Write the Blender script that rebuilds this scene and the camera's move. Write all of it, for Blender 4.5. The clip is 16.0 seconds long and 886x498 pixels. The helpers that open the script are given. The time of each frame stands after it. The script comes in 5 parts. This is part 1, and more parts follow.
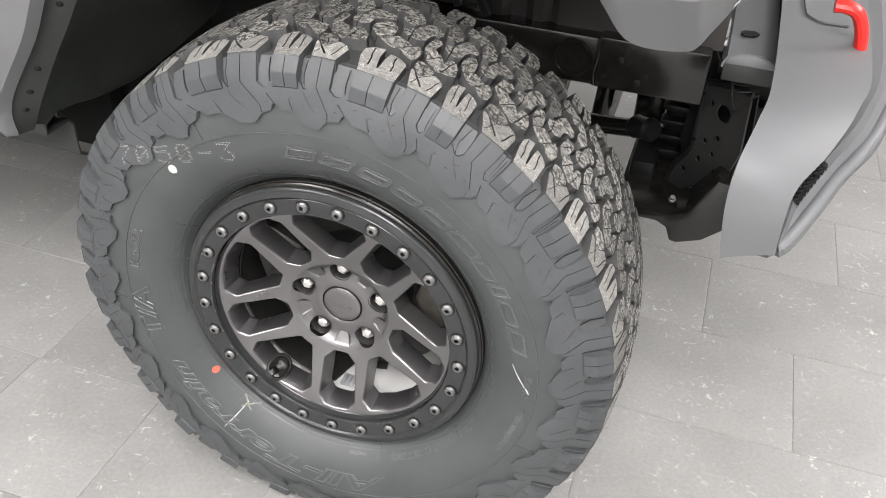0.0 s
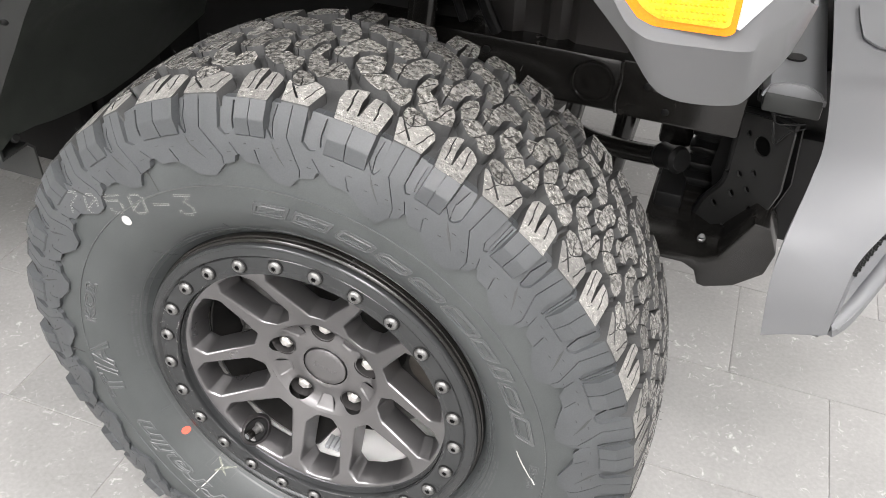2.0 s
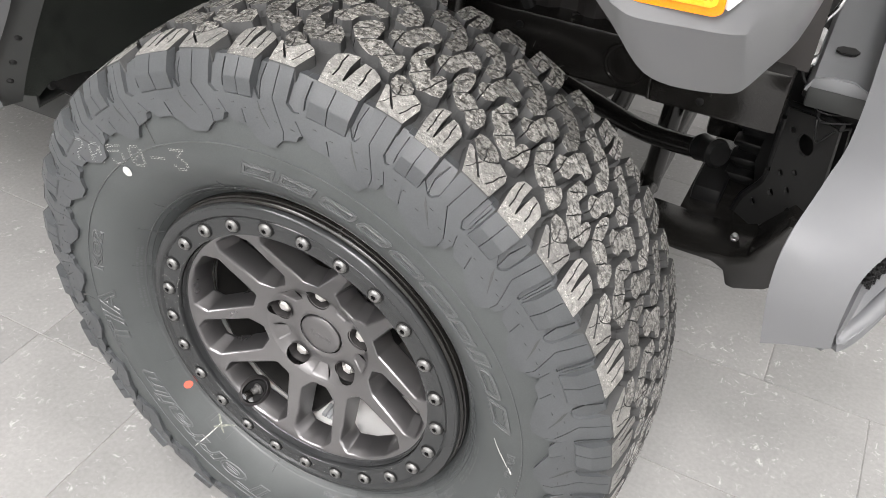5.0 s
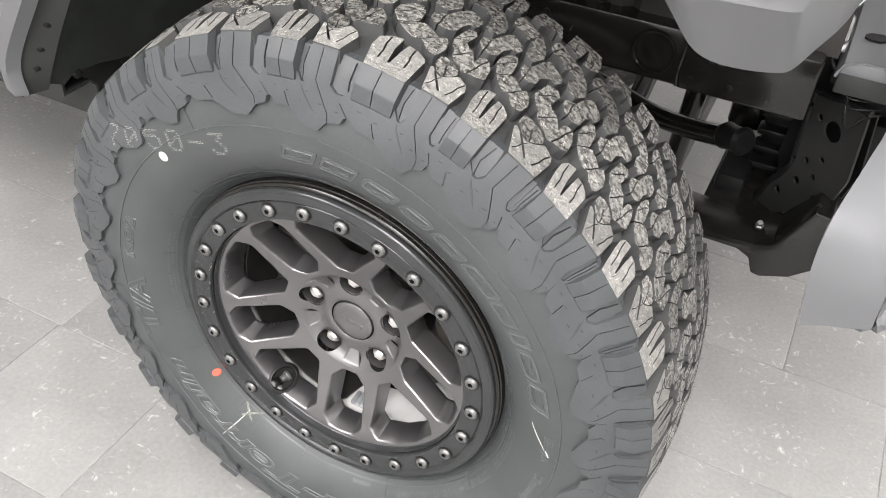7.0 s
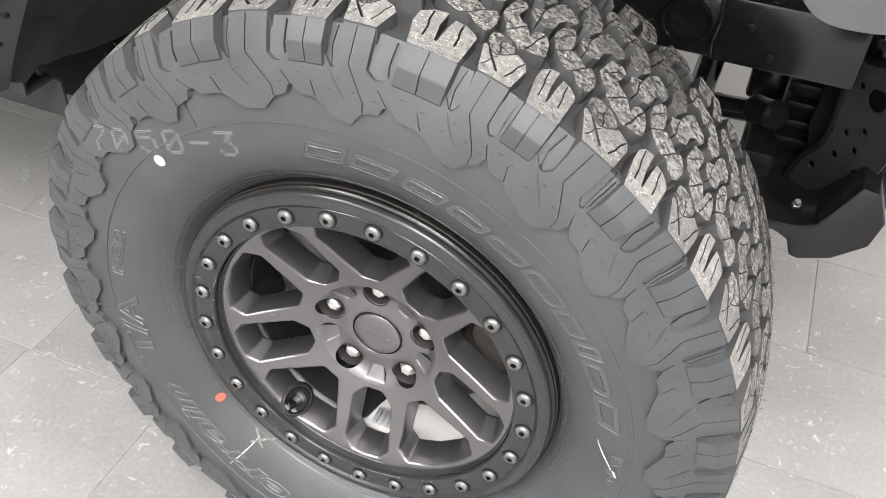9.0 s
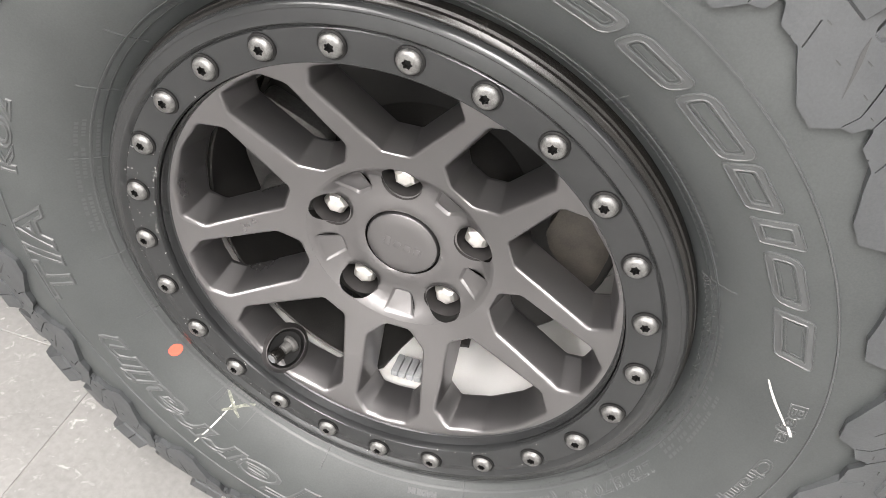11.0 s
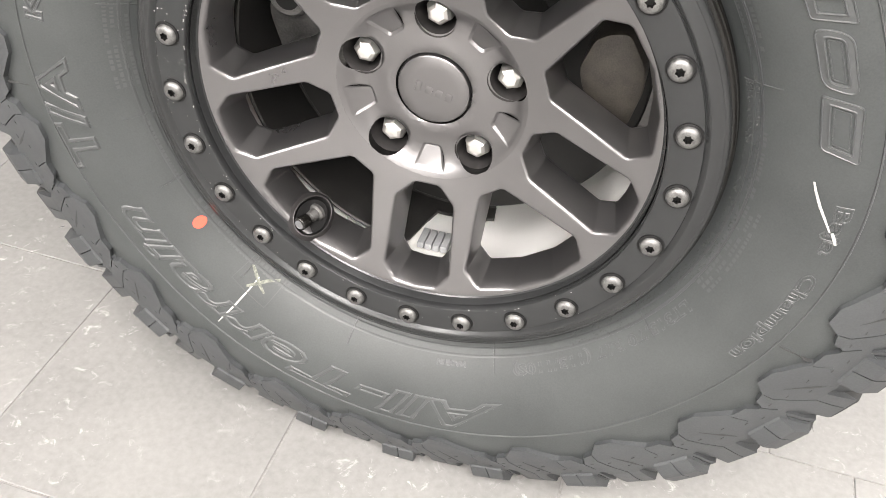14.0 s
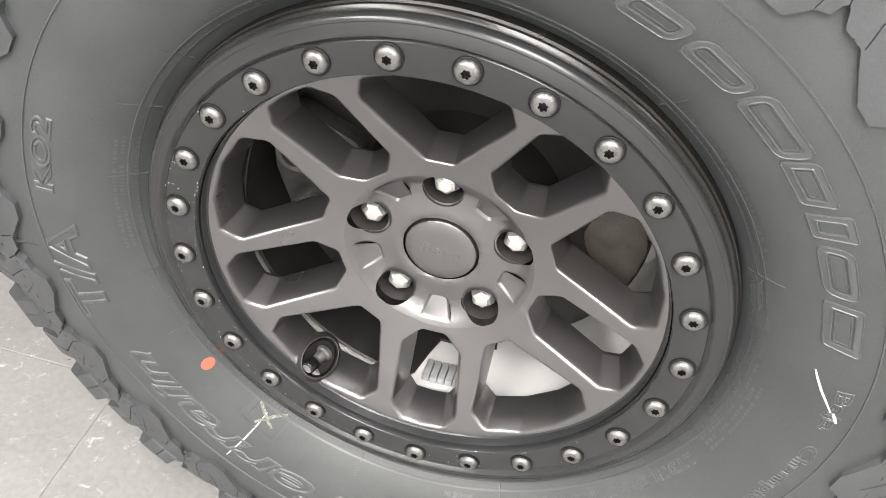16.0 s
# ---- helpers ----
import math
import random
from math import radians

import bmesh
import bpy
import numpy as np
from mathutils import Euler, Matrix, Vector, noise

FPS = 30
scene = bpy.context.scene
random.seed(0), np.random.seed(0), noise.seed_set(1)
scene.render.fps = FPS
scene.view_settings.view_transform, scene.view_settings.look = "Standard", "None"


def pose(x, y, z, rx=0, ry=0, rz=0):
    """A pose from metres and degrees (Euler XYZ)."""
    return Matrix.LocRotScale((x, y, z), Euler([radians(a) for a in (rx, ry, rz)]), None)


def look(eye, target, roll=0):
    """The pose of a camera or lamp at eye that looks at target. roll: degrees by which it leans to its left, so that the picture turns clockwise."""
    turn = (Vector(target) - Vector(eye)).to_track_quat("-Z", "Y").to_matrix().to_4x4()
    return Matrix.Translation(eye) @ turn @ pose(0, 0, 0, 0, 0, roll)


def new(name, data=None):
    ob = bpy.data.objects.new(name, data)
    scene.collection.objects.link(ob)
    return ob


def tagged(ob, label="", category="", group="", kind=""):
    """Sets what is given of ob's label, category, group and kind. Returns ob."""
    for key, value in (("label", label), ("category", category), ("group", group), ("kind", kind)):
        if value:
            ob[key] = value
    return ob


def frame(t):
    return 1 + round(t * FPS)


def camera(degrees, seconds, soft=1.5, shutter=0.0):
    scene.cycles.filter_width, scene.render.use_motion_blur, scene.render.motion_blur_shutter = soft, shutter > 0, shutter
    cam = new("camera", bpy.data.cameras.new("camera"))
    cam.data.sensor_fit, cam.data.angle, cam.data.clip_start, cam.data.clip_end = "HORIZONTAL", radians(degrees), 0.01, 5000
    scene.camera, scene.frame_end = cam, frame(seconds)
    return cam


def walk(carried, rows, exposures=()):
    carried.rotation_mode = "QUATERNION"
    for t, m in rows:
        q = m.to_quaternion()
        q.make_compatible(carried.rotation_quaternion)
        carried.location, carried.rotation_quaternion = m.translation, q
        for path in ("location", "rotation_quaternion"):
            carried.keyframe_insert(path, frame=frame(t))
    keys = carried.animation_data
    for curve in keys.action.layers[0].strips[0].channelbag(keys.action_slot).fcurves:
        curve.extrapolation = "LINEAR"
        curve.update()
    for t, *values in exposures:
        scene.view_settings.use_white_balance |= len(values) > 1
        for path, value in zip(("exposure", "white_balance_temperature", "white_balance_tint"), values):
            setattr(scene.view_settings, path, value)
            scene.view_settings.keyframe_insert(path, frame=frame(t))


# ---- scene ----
cam = camera(53.9, 16.0, soft=0.7)
PATH = [
    (0, (0.444, -0.895, 1.271), (-0.026, 0.665, 0.111), 3.3),
    (0.5, (0.417, -0.833, 1.259), (-0.047, 0.729, 0.098), 3.4),
    (1, (0.399, -0.769, 1.252), (-0.062, 0.781, 0.076), 3.4),
    (1.5, (0.389, -0.738, 1.258), (-0.081, 0.8, 0.069), 3.4),
    (2, (0.402, -0.698, 1.264), (-0.088, 0.82, 0.058), 3.4),
    (2.5, (0.446, -0.675, 1.256), (-0.086, 0.815, 0.033), 2.8),
    (3, (0.476, -0.661, 1.251), (-0.122, 0.797, 0.019), 2.0),
    (3.5, (0.489, -0.651, 1.263), (-0.147, 0.78, 0.02), 3.5),
    (4, (0.497, -0.639, 1.257), (-0.16, 0.776, 0.006), 3.6),
    (6.5, (0.483, -0.635, 1.24), (-0.172, 0.78, -0.013), 3.9),
    (7, (0.459, -0.669, 1.234), (-0.189, 0.749, -0.019), 3.9),
    (7.5, (0.416, -0.72, 1.248), (-0.211, 0.705, -0.008), 4.1),
    (8, (0.382, -0.727, 1.242), (-0.222, 0.707, -0.016), 4.0),
    (8.5, (0.353, -0.693, 1.217), (-0.213, 0.755, -0.041), 4.0),
    (9, (0.325, -0.615, 1.17), (-0.207, 0.831, -0.105), 3.8),
    (9.5, (0.28, -0.559, 1.121), (-0.21, 0.884, -0.175), 4.3),
    (10, (0.209, -0.522, 1.044), (-0.245, 0.914, -0.272), 4.3),
    (10.2, (0.186, -0.502, 0.991), (-0.256, 0.929, -0.335), 4.2),
    (12.3, (0.183, -0.416, 0.864), (-0.223, 1.003, -0.484), 3.7),
    (12.5, (0.189, -0.439, 0.862), (-0.21, 0.982, -0.488), 3.8),
    (13, (0.191, -0.477, 0.815), (-0.206, 0.954, -0.525), 3.8),
    (13.5, (0.183, -0.517, 0.792), (-0.208, 0.928, -0.535), 3.9),
    (14, (0.175, -0.535, 0.792), (-0.21, 0.908, -0.539), 3.8),
    (14.5, (0.162, -0.53, 0.826), (-0.212, 0.91, -0.51), 3.9),
    (15, (0.14, -0.513, 0.859), (-0.212, 0.927, -0.484), 4.2),
    (15.5, (0.132, -0.494, 0.887), (-0.211, 0.948, -0.456), 4.2),
    (16, (0.125, -0.469, 0.9), (-0.214, 0.983, -0.433), 4.1),
]
walk(cam, [(t, look(eye, target, roll)) for t, eye, target, roll in PATH],
     [(0, 0.68, 6500, 10), (1.0, 0.76, 6500, 10), (2.0, 0.88, 6500, 10), (2.6, 0.82, 6500, 10), (3.5, 0.74, 6500, 10), (7, 0.85, 6500, 10), (9, 0.88, 6500, 10), (10.2, 0.95, 6560, 10), (12.4, 1.04, 6850, 11), (16, 1.02, 6700, 10)])


# ---- world and lights ----
world = bpy.data.worlds.new("world")
scene.world = world
world.use_nodes = True
world.node_tree.nodes["Background"].inputs[0].default_value = (0.9, 0.95, 1.0, 1)
world.node_tree.nodes["Background"].inputs[1].default_value = 0.02


def overhead_light(x, y, sx, sy, watts):
    """One unseen overhead area light, facing down."""
    data = bpy.data.lights.new("unseen_overhead_light", "AREA")
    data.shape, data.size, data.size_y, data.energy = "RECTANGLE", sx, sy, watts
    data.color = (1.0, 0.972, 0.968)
    ob = new("unseen_overhead_light", data)
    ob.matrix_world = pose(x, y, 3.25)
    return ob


# out-of-view lights at assumed places, powered to brighten wheel, bumper and floor
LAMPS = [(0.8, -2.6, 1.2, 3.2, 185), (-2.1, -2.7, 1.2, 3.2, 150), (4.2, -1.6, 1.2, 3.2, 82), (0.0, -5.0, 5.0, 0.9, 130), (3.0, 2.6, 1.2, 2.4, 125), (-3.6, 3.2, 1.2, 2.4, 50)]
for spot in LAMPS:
    overhead_light(*spot)

# ---- materials ----


def principled(name, base, rough=0.5, metal=0.0, spec=0.5):
    m = bpy.data.materials.new(name)
    m.use_nodes = True
    b = m.node_tree.nodes["Principled BSDF"]
    b.inputs["Base Color"].default_value = (*base, 1)
    b.inputs["Roughness"].default_value = rough
    b.inputs["Metallic"].default_value = metal
    b.inputs["Specular IOR Level"].default_value = spec
    return m


def node(m, kind, **values):
    n = m.node_tree.nodes.new(kind)
    for key, value in values.items():
        n.inputs[key.replace("_", " ")].default_value = value
    return n


def wire(m, a, out, b, into):
    m.node_tree.links.new(a.outputs[out], b.inputs[into])


def ramp(m, source, out, stops, lerp="LINEAR"):
    r = m.node_tree.nodes.new("ShaderNodeValToRGB")
    r.color_ramp.interpolation = lerp
    while len(r.color_ramp.elements) < len(stops):
        r.color_ramp.elements.new(0.5)
    for e, (p, c) in zip(r.color_ramp.elements, stops):
        e.position, e.color = p, (*c, 1) if len(c) == 3 else c
    wire(m, source, out, r, "Fac")
    return r


def noisy(name, dark, light, scale=40.0, fine=400.0, rough=(0.5, 0.7), bump=0.1, metal=0.0, dist=0.001, spec=0.5, contrast=(0.3, 0.7)):
    """A surface with mottling at two scales, matching gloss variation and fine relief."""
    m = principled(name, dark, rough[0], metal, spec)
    b = m.node_tree.nodes["Principled BSDF"]
    tc = m.node_tree.nodes.new("ShaderNodeTexCoord")
    big = node(m, "ShaderNodeTexNoise", Scale=scale, Detail=5.0, Roughness=0.6)
    small = node(m, "ShaderNodeTexNoise", Scale=fine, Detail=3.0, Roughness=0.6)
    wire(m, tc, "Object", big, "Vector")
    wire(m, tc, "Object", small, "Vector")
    mix = m.node_tree.nodes.new("ShaderNodeMix")
    mix.data_type = "FLOAT"
    mix.inputs[0].default_value = 0.4
    m.node_tree.links.new(big.outputs[0], mix.inputs[2])
    m.node_tree.links.new(small.outputs[0], mix.inputs[3])
    col = ramp(m, mix, 0, [(contrast[0], dark), (contrast[1], light)])
    wire(m, col, "Color", b, "Base Color")
    rr = ramp(m, big, 0, [(0.3, (rough[0],) * 3), (0.7, (rough[1],) * 3)])
    wire(m, rr, "Color", b, "Roughness")
    bp = node(m, "ShaderNodeBump", Strength=bump, Distance=dist)
    wire(m, small, 0, bp, "Height")
    wire(m, bp, "Normal", b, "Normal")
    return m


def dusty_rubber(name, dark, pale, rough, facets, crumples):
    """Unworn tread rubber with pale dust, grit and painted-in sparkle on its faces."""
    m = noisy(name, dark, pale, 170.0, 900.0, rough, 0.7, 0.0, 0.0016, 0.8, (0.40, 0.62))
    b = m.node_tree.nodes["Principled BSDF"]
    old = b.inputs["Base Color"].links[0].from_socket
    grit = node(m, "ShaderNodeTexNoise", Scale=420.0, Detail=5.0, Roughness=0.7)
    tc = [n for n in m.node_tree.nodes if n.type == "TEX_COORD"][0]
    wire(m, tc, "Object", grit, "Vector")
    # grit and the rubber's sparkle, both put in as pale specks
    grit_glint = ramp(m, grit, 0, [(0.54, (0, 0, 0)), (0.66, (1, 1, 1))])
    patch = node(m, "ShaderNodeTexNoise", Scale=90.0, Detail=3.0)
    wire(m, tc, "Object", patch, "Vector")
    where = ramp(m, patch, 0, [(0.47, (0, 0, 0)), (0.56, (1, 1, 1))])
    both = m.node_tree.nodes.new("ShaderNodeMath")
    both.operation = "MULTIPLY"
    wire(m, grit_glint, "Color", both, 0)
    wire(m, where, "Color", both, 1)
    mix = m.node_tree.nodes.new("ShaderNodeMix")
    mix.data_type = "RGBA"
    m.node_tree.links.new(both.outputs[0], mix.inputs[0])
    m.node_tree.links.new(old, mix.inputs[6])
    mix.inputs[7].default_value = (0.60, 0.58, 0.53, 1)
    facet = node(m, "ShaderNodeTexNoise", Scale=facets, Detail=2.0, Roughness=0.5, Distortion=0.1)
    wire(m, tc, "Object", facet, "Vector")
    crumple = node(m, "ShaderNodeBump", Strength=1.0, Distance=crumples)
    wire(m, facet, 0, crumple, "Height")
    m.node_tree.links.new(b.inputs["Normal"].links[0].from_socket, crumple.inputs["Normal"])
    wire(m, crumple, "Normal", b, "Normal")
    info = m.node_tree.nodes.new("ShaderNodeObjectInfo")
    vary = node(m, "ShaderNodeHueSaturation")
    value = ramp(m, info, "Random", [(0, (0.70,) * 3), (1, (1.25,) * 3)])
    wire(m, value, "Color", vary, "Value")
    m.node_tree.links.new(mix.outputs[2], vary.inputs["Color"])
    wire(m, vary, "Color", b, "Base Color")
    return m


def floor_stone():
    """Grey stone-look porcelain with pale scuffs and grit."""
    m = noisy("grey stone tile", (0.200, 0.198, 0.193), (0.290, 0.286, 0.278), 4.0, 120.0, (0.36, 0.58), 0.16, 0.0, 0.0010, 0.5, (0.34, 0.68))
    b = m.node_tree.nodes["Principled BSDF"]
    old = b.inputs["Base Color"].links[0].from_socket
    tc = [n for n in m.node_tree.nodes if n.type == "TEX_COORD"][0]
    geo = m.node_tree.nodes.new("ShaderNodeNewGeometry")
    warp = node(m, "ShaderNodeTexNoise", Scale=6.0, Detail=5.0, Roughness=0.65)
    wire(m, geo, "Position", warp, "Vector")
    veins = node(m, "ShaderNodeTexNoise", Scale=62.0, Detail=5.0, Roughness=0.7, Distortion=0.7)
    wire(m, geo, "Position", veins, "Vector")
    thin = ramp(m, veins, 0, [(0.575, (0, 0, 0)), (0.64, (0.6, 0.6, 0.6)), (0.69, (1, 1, 1))])
    where = ramp(m, warp, 0, [(0.45, (0, 0, 0)), (0.60, (1, 1, 1))])
    both = m.node_tree.nodes.new("ShaderNodeMath")
    both.operation = "MULTIPLY"
    wire(m, thin, "Color", both, 0)
    wire(m, where, "Color", both, 1)
    mix = m.node_tree.nodes.new("ShaderNodeMix")
    mix.data_type = "RGBA"
    m.node_tree.links.new(both.outputs[0], mix.inputs[0])
    m.node_tree.links.new(old, mix.inputs[6])
    mix.inputs[7].default_value = (0.50, 0.492, 0.48, 1)
    info = m.node_tree.nodes.new("ShaderNodeObjectInfo")
    vary = node(m, "ShaderNodeHueSaturation")
    value = ramp(m, info, "Random", [(0, (0.93,) * 3), (1, (1.06,) * 3)])
    wire(m, value, "Color", vary, "Value")
    m.node_tree.links.new(mix.outputs[2], vary.inputs["Color"])
    wire(m, vary, "Color", b, "Base Color")
    return m


RUBBER = noisy("sidewall rubber", (0.032, 0.0358, 0.0362), (0.060, 0.0655, 0.0652), 11.0, 700.0, (0.42, 0.58), 0.10, 0.0, 0.0005)
LETTER = noisy("moulded rubber ridge", (0.052, 0.055, 0.056), (0.070, 0.074, 0.075), 18.0, 700.0, (0.34, 0.44), 0.05, 0.0, 0.0005)
LUG = noisy("shoulder rubber", (0.036, 0.0390, 0.0414), (0.062, 0.0660, 0.0690), 16.0, 600.0, (0.42, 0.56), 0.12, 0.0, 0.0006)
# rubber a little darker, the shade between tread blocks put into it
GROOVE = noisy("shade-darkened groove rubber", (0.026, 0.0265, 0.0268), (0.050, 0.0505, 0.0500), 50.0, 600.0, (0.6, 0.8), 0.1)
TREAD = dusty_rubber("glossy crumpled tread rubber", (0.045, 0.0438, 0.041), (0.235, 0.228, 0.211), (0.16, 0.38), 165.0, 0.0050)
DUSTY = dusty_rubber("dusty shoulder tread rubber", (0.130, 0.127, 0.119), (0.255, 0.249, 0.232), (0.48, 0.70), 200.0, 0.0030)
RIM = noisy("satin granite rim paint", (0.197, 0.193, 0.196), (0.227, 0.222, 0.225), 12.0, 1500.0, (0.27, 0.33), 0.05, 0.92, 0.0002)
# rim paint with the shade of nut pockets and valve lip mixed in
SHADE = noisy("rim paint darkened for shade", (0.040, 0.038, 0.038), (0.055, 0.052, 0.052), 20.0, 900.0, (0.4, 0.5), 0.05, 0.5, 0.0002)
RING = noisy("matte black beadlock ring", (0.034, 0.036, 0.037), (0.045, 0.047, 0.048), 25.0, 1500.0, (0.20, 0.27), 0.05, 0.45, 0.0002)
BARREL = noisy("silver barrel paint", (0.74, 0.735, 0.72), (0.82, 0.815, 0.80), 15.0, 900.0, (0.28, 0.38), 0.05, 0.22, 0.0003)
STEEL = noisy("zinc bolt steel", (0.10, 0.10, 0.099), (0.34, 0.34, 0.333), 260.0, 1300.0, (0.40, 0.6), 0.5, 1.0, 0.0004)
NUT = noisy("bright plated nut steel", (0.66, 0.645, 0.62), (0.74, 0.725, 0.70), 150.0, 900.0, (0.34, 0.44), 0.05, 0.85, 0.0002)
DISC = noisy("dark coated brake iron", (0.016, 0.016, 0.016), (0.026, 0.026, 0.025), 30.0, 900.0, (0.4, 0.55), 0.15, 0.1, 0.0003, 0.35)
KNUCKLE = noisy("cast aluminium", (0.06, 0.0595, 0.058), (0.20, 0.198, 0.193), 45.0, 500.0, (0.4, 0.55), 0.4, 0.7, 0.0006)
CAST = noisy("cast brake iron", (0.022, 0.0215, 0.021), (0.045, 0.044, 0.042), 40.0, 700.0, (0.45, 0.6), 0.3, 0.6, 0.0006)
RUSTY = noisy("rough brownish cast iron", (0.016, 0.0145, 0.0125), (0.075, 0.067, 0.056), 60.0, 700.0, (0.45, 0.6), 0.4, 0.3, 0.0008)
LEAD = noisy("wheel weight zinc", (0.34, 0.35, 0.36), (0.48, 0.49, 0.50), 90.0, 700.0, (0.35, 0.5), 0.25, 0.5, 0.0004)
PLASTIC = noisy("grey grained plastic", (0.122, 0.125, 0.130), (0.140, 0.143, 0.148), 8.0, 1400.0, (0.5, 0.58), 0.08, 0.0, 0.0003)
FLARE = noisy("light grey satin paint", (0.104, 0.106, 0.109), (0.118, 0.120, 0.123), 6.0, 1400.0, (0.36, 0.44), 0.04, 0.0, 0.0002)
LINER = noisy("black liner plastic", (0.013, 0.0163, 0.0138), (0.050, 0.058, 0.050), 38.0, 420.0, (0.45, 0.7), 0.5, 0.0, 0.0010, 0.40, (0.36, 0.72))
# near-black, puts the deep shade below the car into the colour
UNDER = noisy("matte black shade filler", (0.004, 0.004, 0.004), (0.010, 0.0098, 0.0092), 22.0, 400.0, (0.7, 0.9), 0.3, 0.0, 0.0010, 0.15)
CHASSIS = noisy("black chassis paint", (0.006, 0.0058, 0.0054), (0.0140, 0.0131, 0.0118), 20.0, 400.0, (0.14, 0.28), 0.10, 0.0, 0.0006, 0.48)
BLACK = noisy("black moulded plastic", (0.005, 0.005, 0.005), (0.010, 0.010, 0.010), 40.0, 800.0, (0.35, 0.5), 0.1, 0.0, 0.0003, 0.22)
FLANGE = noisy("dark grey grained plastic", (0.017, 0.0185, 0.0178), (0.024, 0.0255, 0.0243), 14.0, 900.0, (0.5, 0.6), 0.15, 0.0, 0.0005)
AMBER = noisy("amber lamp plastic", (0.80, 0.17, 0.002), (0.88, 0.24, 0.004), 60.0, 500.0, (0.12, 0.2), 0.3, 0.0, 0.001)
CLEAR = noisy("pale lamp plastic", (0.50, 0.51, 0.53), (0.66, 0.67, 0.69), 60.0, 500.0, (0.1, 0.2), 0.1)
RED = noisy("red hook paint", (0.55, 0.015, 0.012), (0.62, 0.025, 0.018), 30.0, 700.0, (0.25, 0.35), 0.05)
CHALK = noisy("white marking paint", (0.30, 0.30, 0.29), (0.55, 0.55, 0.53), 300.0, 1200.0, (0.7, 0.85), 0.1)
DOTRED = noisy("orange red marking paint", (0.72, 0.075, 0.045), (0.80, 0.10, 0.06), 100.0, 900.0, (0.5, 0.6), 0.05)
STONE = floor_stone()
GROUT = noisy("grey joint filler", (0.15, 0.147, 0.142), (0.34, 0.33, 0.32), 30.0, 300.0, (0.7, 0.85), 0.2)
WALL = noisy("white wall paint", (0.70, 0.70, 0.69), (0.76, 0.76, 0.75), 2.0, 200.0, (0.6, 0.7), 0.05)

# ---- building helpers ----


def part(name, bm, material, parent, label="", smooth=True):
    """Links a bmesh as one mesh object under a thing or part."""
    me = bpy.data.meshes.new(name)
    bmesh.ops.recalc_face_normals(bm, faces=bm.faces[:])
    bm.to_mesh(me)
    bm.free()
    return part_mesh(name, me, material, parent, label, smooth)


def part_mesh(name, me, material, parent, label="", smooth=True):
    for m in material if isinstance(material, (list, tuple)) else [material]:
        if len(me.materials) < (len(material) if isinstance(material, (list, tuple)) else 1):
            me.materials.append(m)
    if smooth and len(me.polygons):
        me.polygons.foreach_set("use_smooth", [True] * len(me.polygons))
        me.set_sharp_from_angle(angle=radians(32))
    ob = new(name, me)
    ob.parent = parent
    if label:
        tagged(ob, label)
    return ob


def again(ob, m):
    """The same part once more, on the same mesh, at another pose."""
    c = ob.copy()
    scene.collection.objects.link(c)
    c.matrix_basis = m
    return c


AXLE = Vector((0, 0, 0.415))


def polar(r, a, y):
    """A point at radius r and angle a (degrees, from the front, upwards) round the axle."""
    a = radians(a)
    return Vector((r * math.cos(a), y, AXLE.z + r * math.sin(a)))


def turn(a):
    """The turn about the axle by a degrees upwards from the front."""
    return Matrix.Translation(AXLE) @ Matrix.Rotation(radians(-a), 4, "Y") @ Matrix.Translation(-AXLE)


def revolve(bm, profile, n=96, closed=False, shape=None, mats=None):
    """Turns a list of (radius, y) round the axle."""
    shape = shape or (lambda r, a, y: polar(r, a, y))
    rings = [[bm.verts.new(shape(r, 360.0 * i / n, y)) for i in range(n)] for r, y in profile]
    pairs = list(zip(rings, rings[1:])) + ([(rings[-1], rings[0])] if closed else [])
    for k, (p, q) in enumerate(pairs):
        for i in range(n):
            f = bm.faces.new((p[i], p[(i + 1) % n], q[(i + 1) % n], q[i]))
            if mats:
                f.material_index = mats[k]
    return rings


def disc(bm, centre, normal, r, n=16):
    """A flat filled circle."""
    q = Vector(normal).to_track_quat("Z", "Y")
    vs = [bm.verts.new(Vector(centre) + q @ Vector((r * math.cos(2 * math.pi * i / n), r * math.sin(2 * math.pi * i / n), 0))) for i in range(n)]
    return bm.faces.new(vs)


def stem(bm, a, b, profile, n=16):
    """A turned shape along the line a to b; profile: (share of the length, radius)."""
    a, b = Vector(a), Vector(b)
    q = (b - a).to_track_quat("Z", "Y")
    rings = []
    for s, r in profile:
        c = a.lerp(b, s)
        rings.append([bm.verts.new(c + q @ Vector((r * math.cos(2 * math.pi * i / n), r * math.sin(2 * math.pi * i / n), 0))) for i in range(n)])
    for p, q2 in zip(rings, rings[1:]):
        for i in range(n):
            bm.faces.new((p[i], p[(i + 1) % n], q2[(i + 1) % n], q2[i]))
    bm.faces.new(rings[0][::-1])
    bm.faces.new(rings[-1])


def box(bm, lo, hi, bevel=0.0, m=None):
    """A box, with its edges rounded."""
    sub = bmesh.new()
    c, s = (Vector(lo) + Vector(hi)) / 2, Vector(hi) - Vector(lo)
    bmesh.ops.create_cube(sub, size=1.0, matrix=Matrix.Translation(c) @ Matrix.Diagonal((*s, 1)))
    if bevel:
        bmesh.ops.bevel(sub, geom=sub.edges[:], offset=bevel, segments=2, profile=0.5, affect="EDGES")
    join(bm, sub, m)


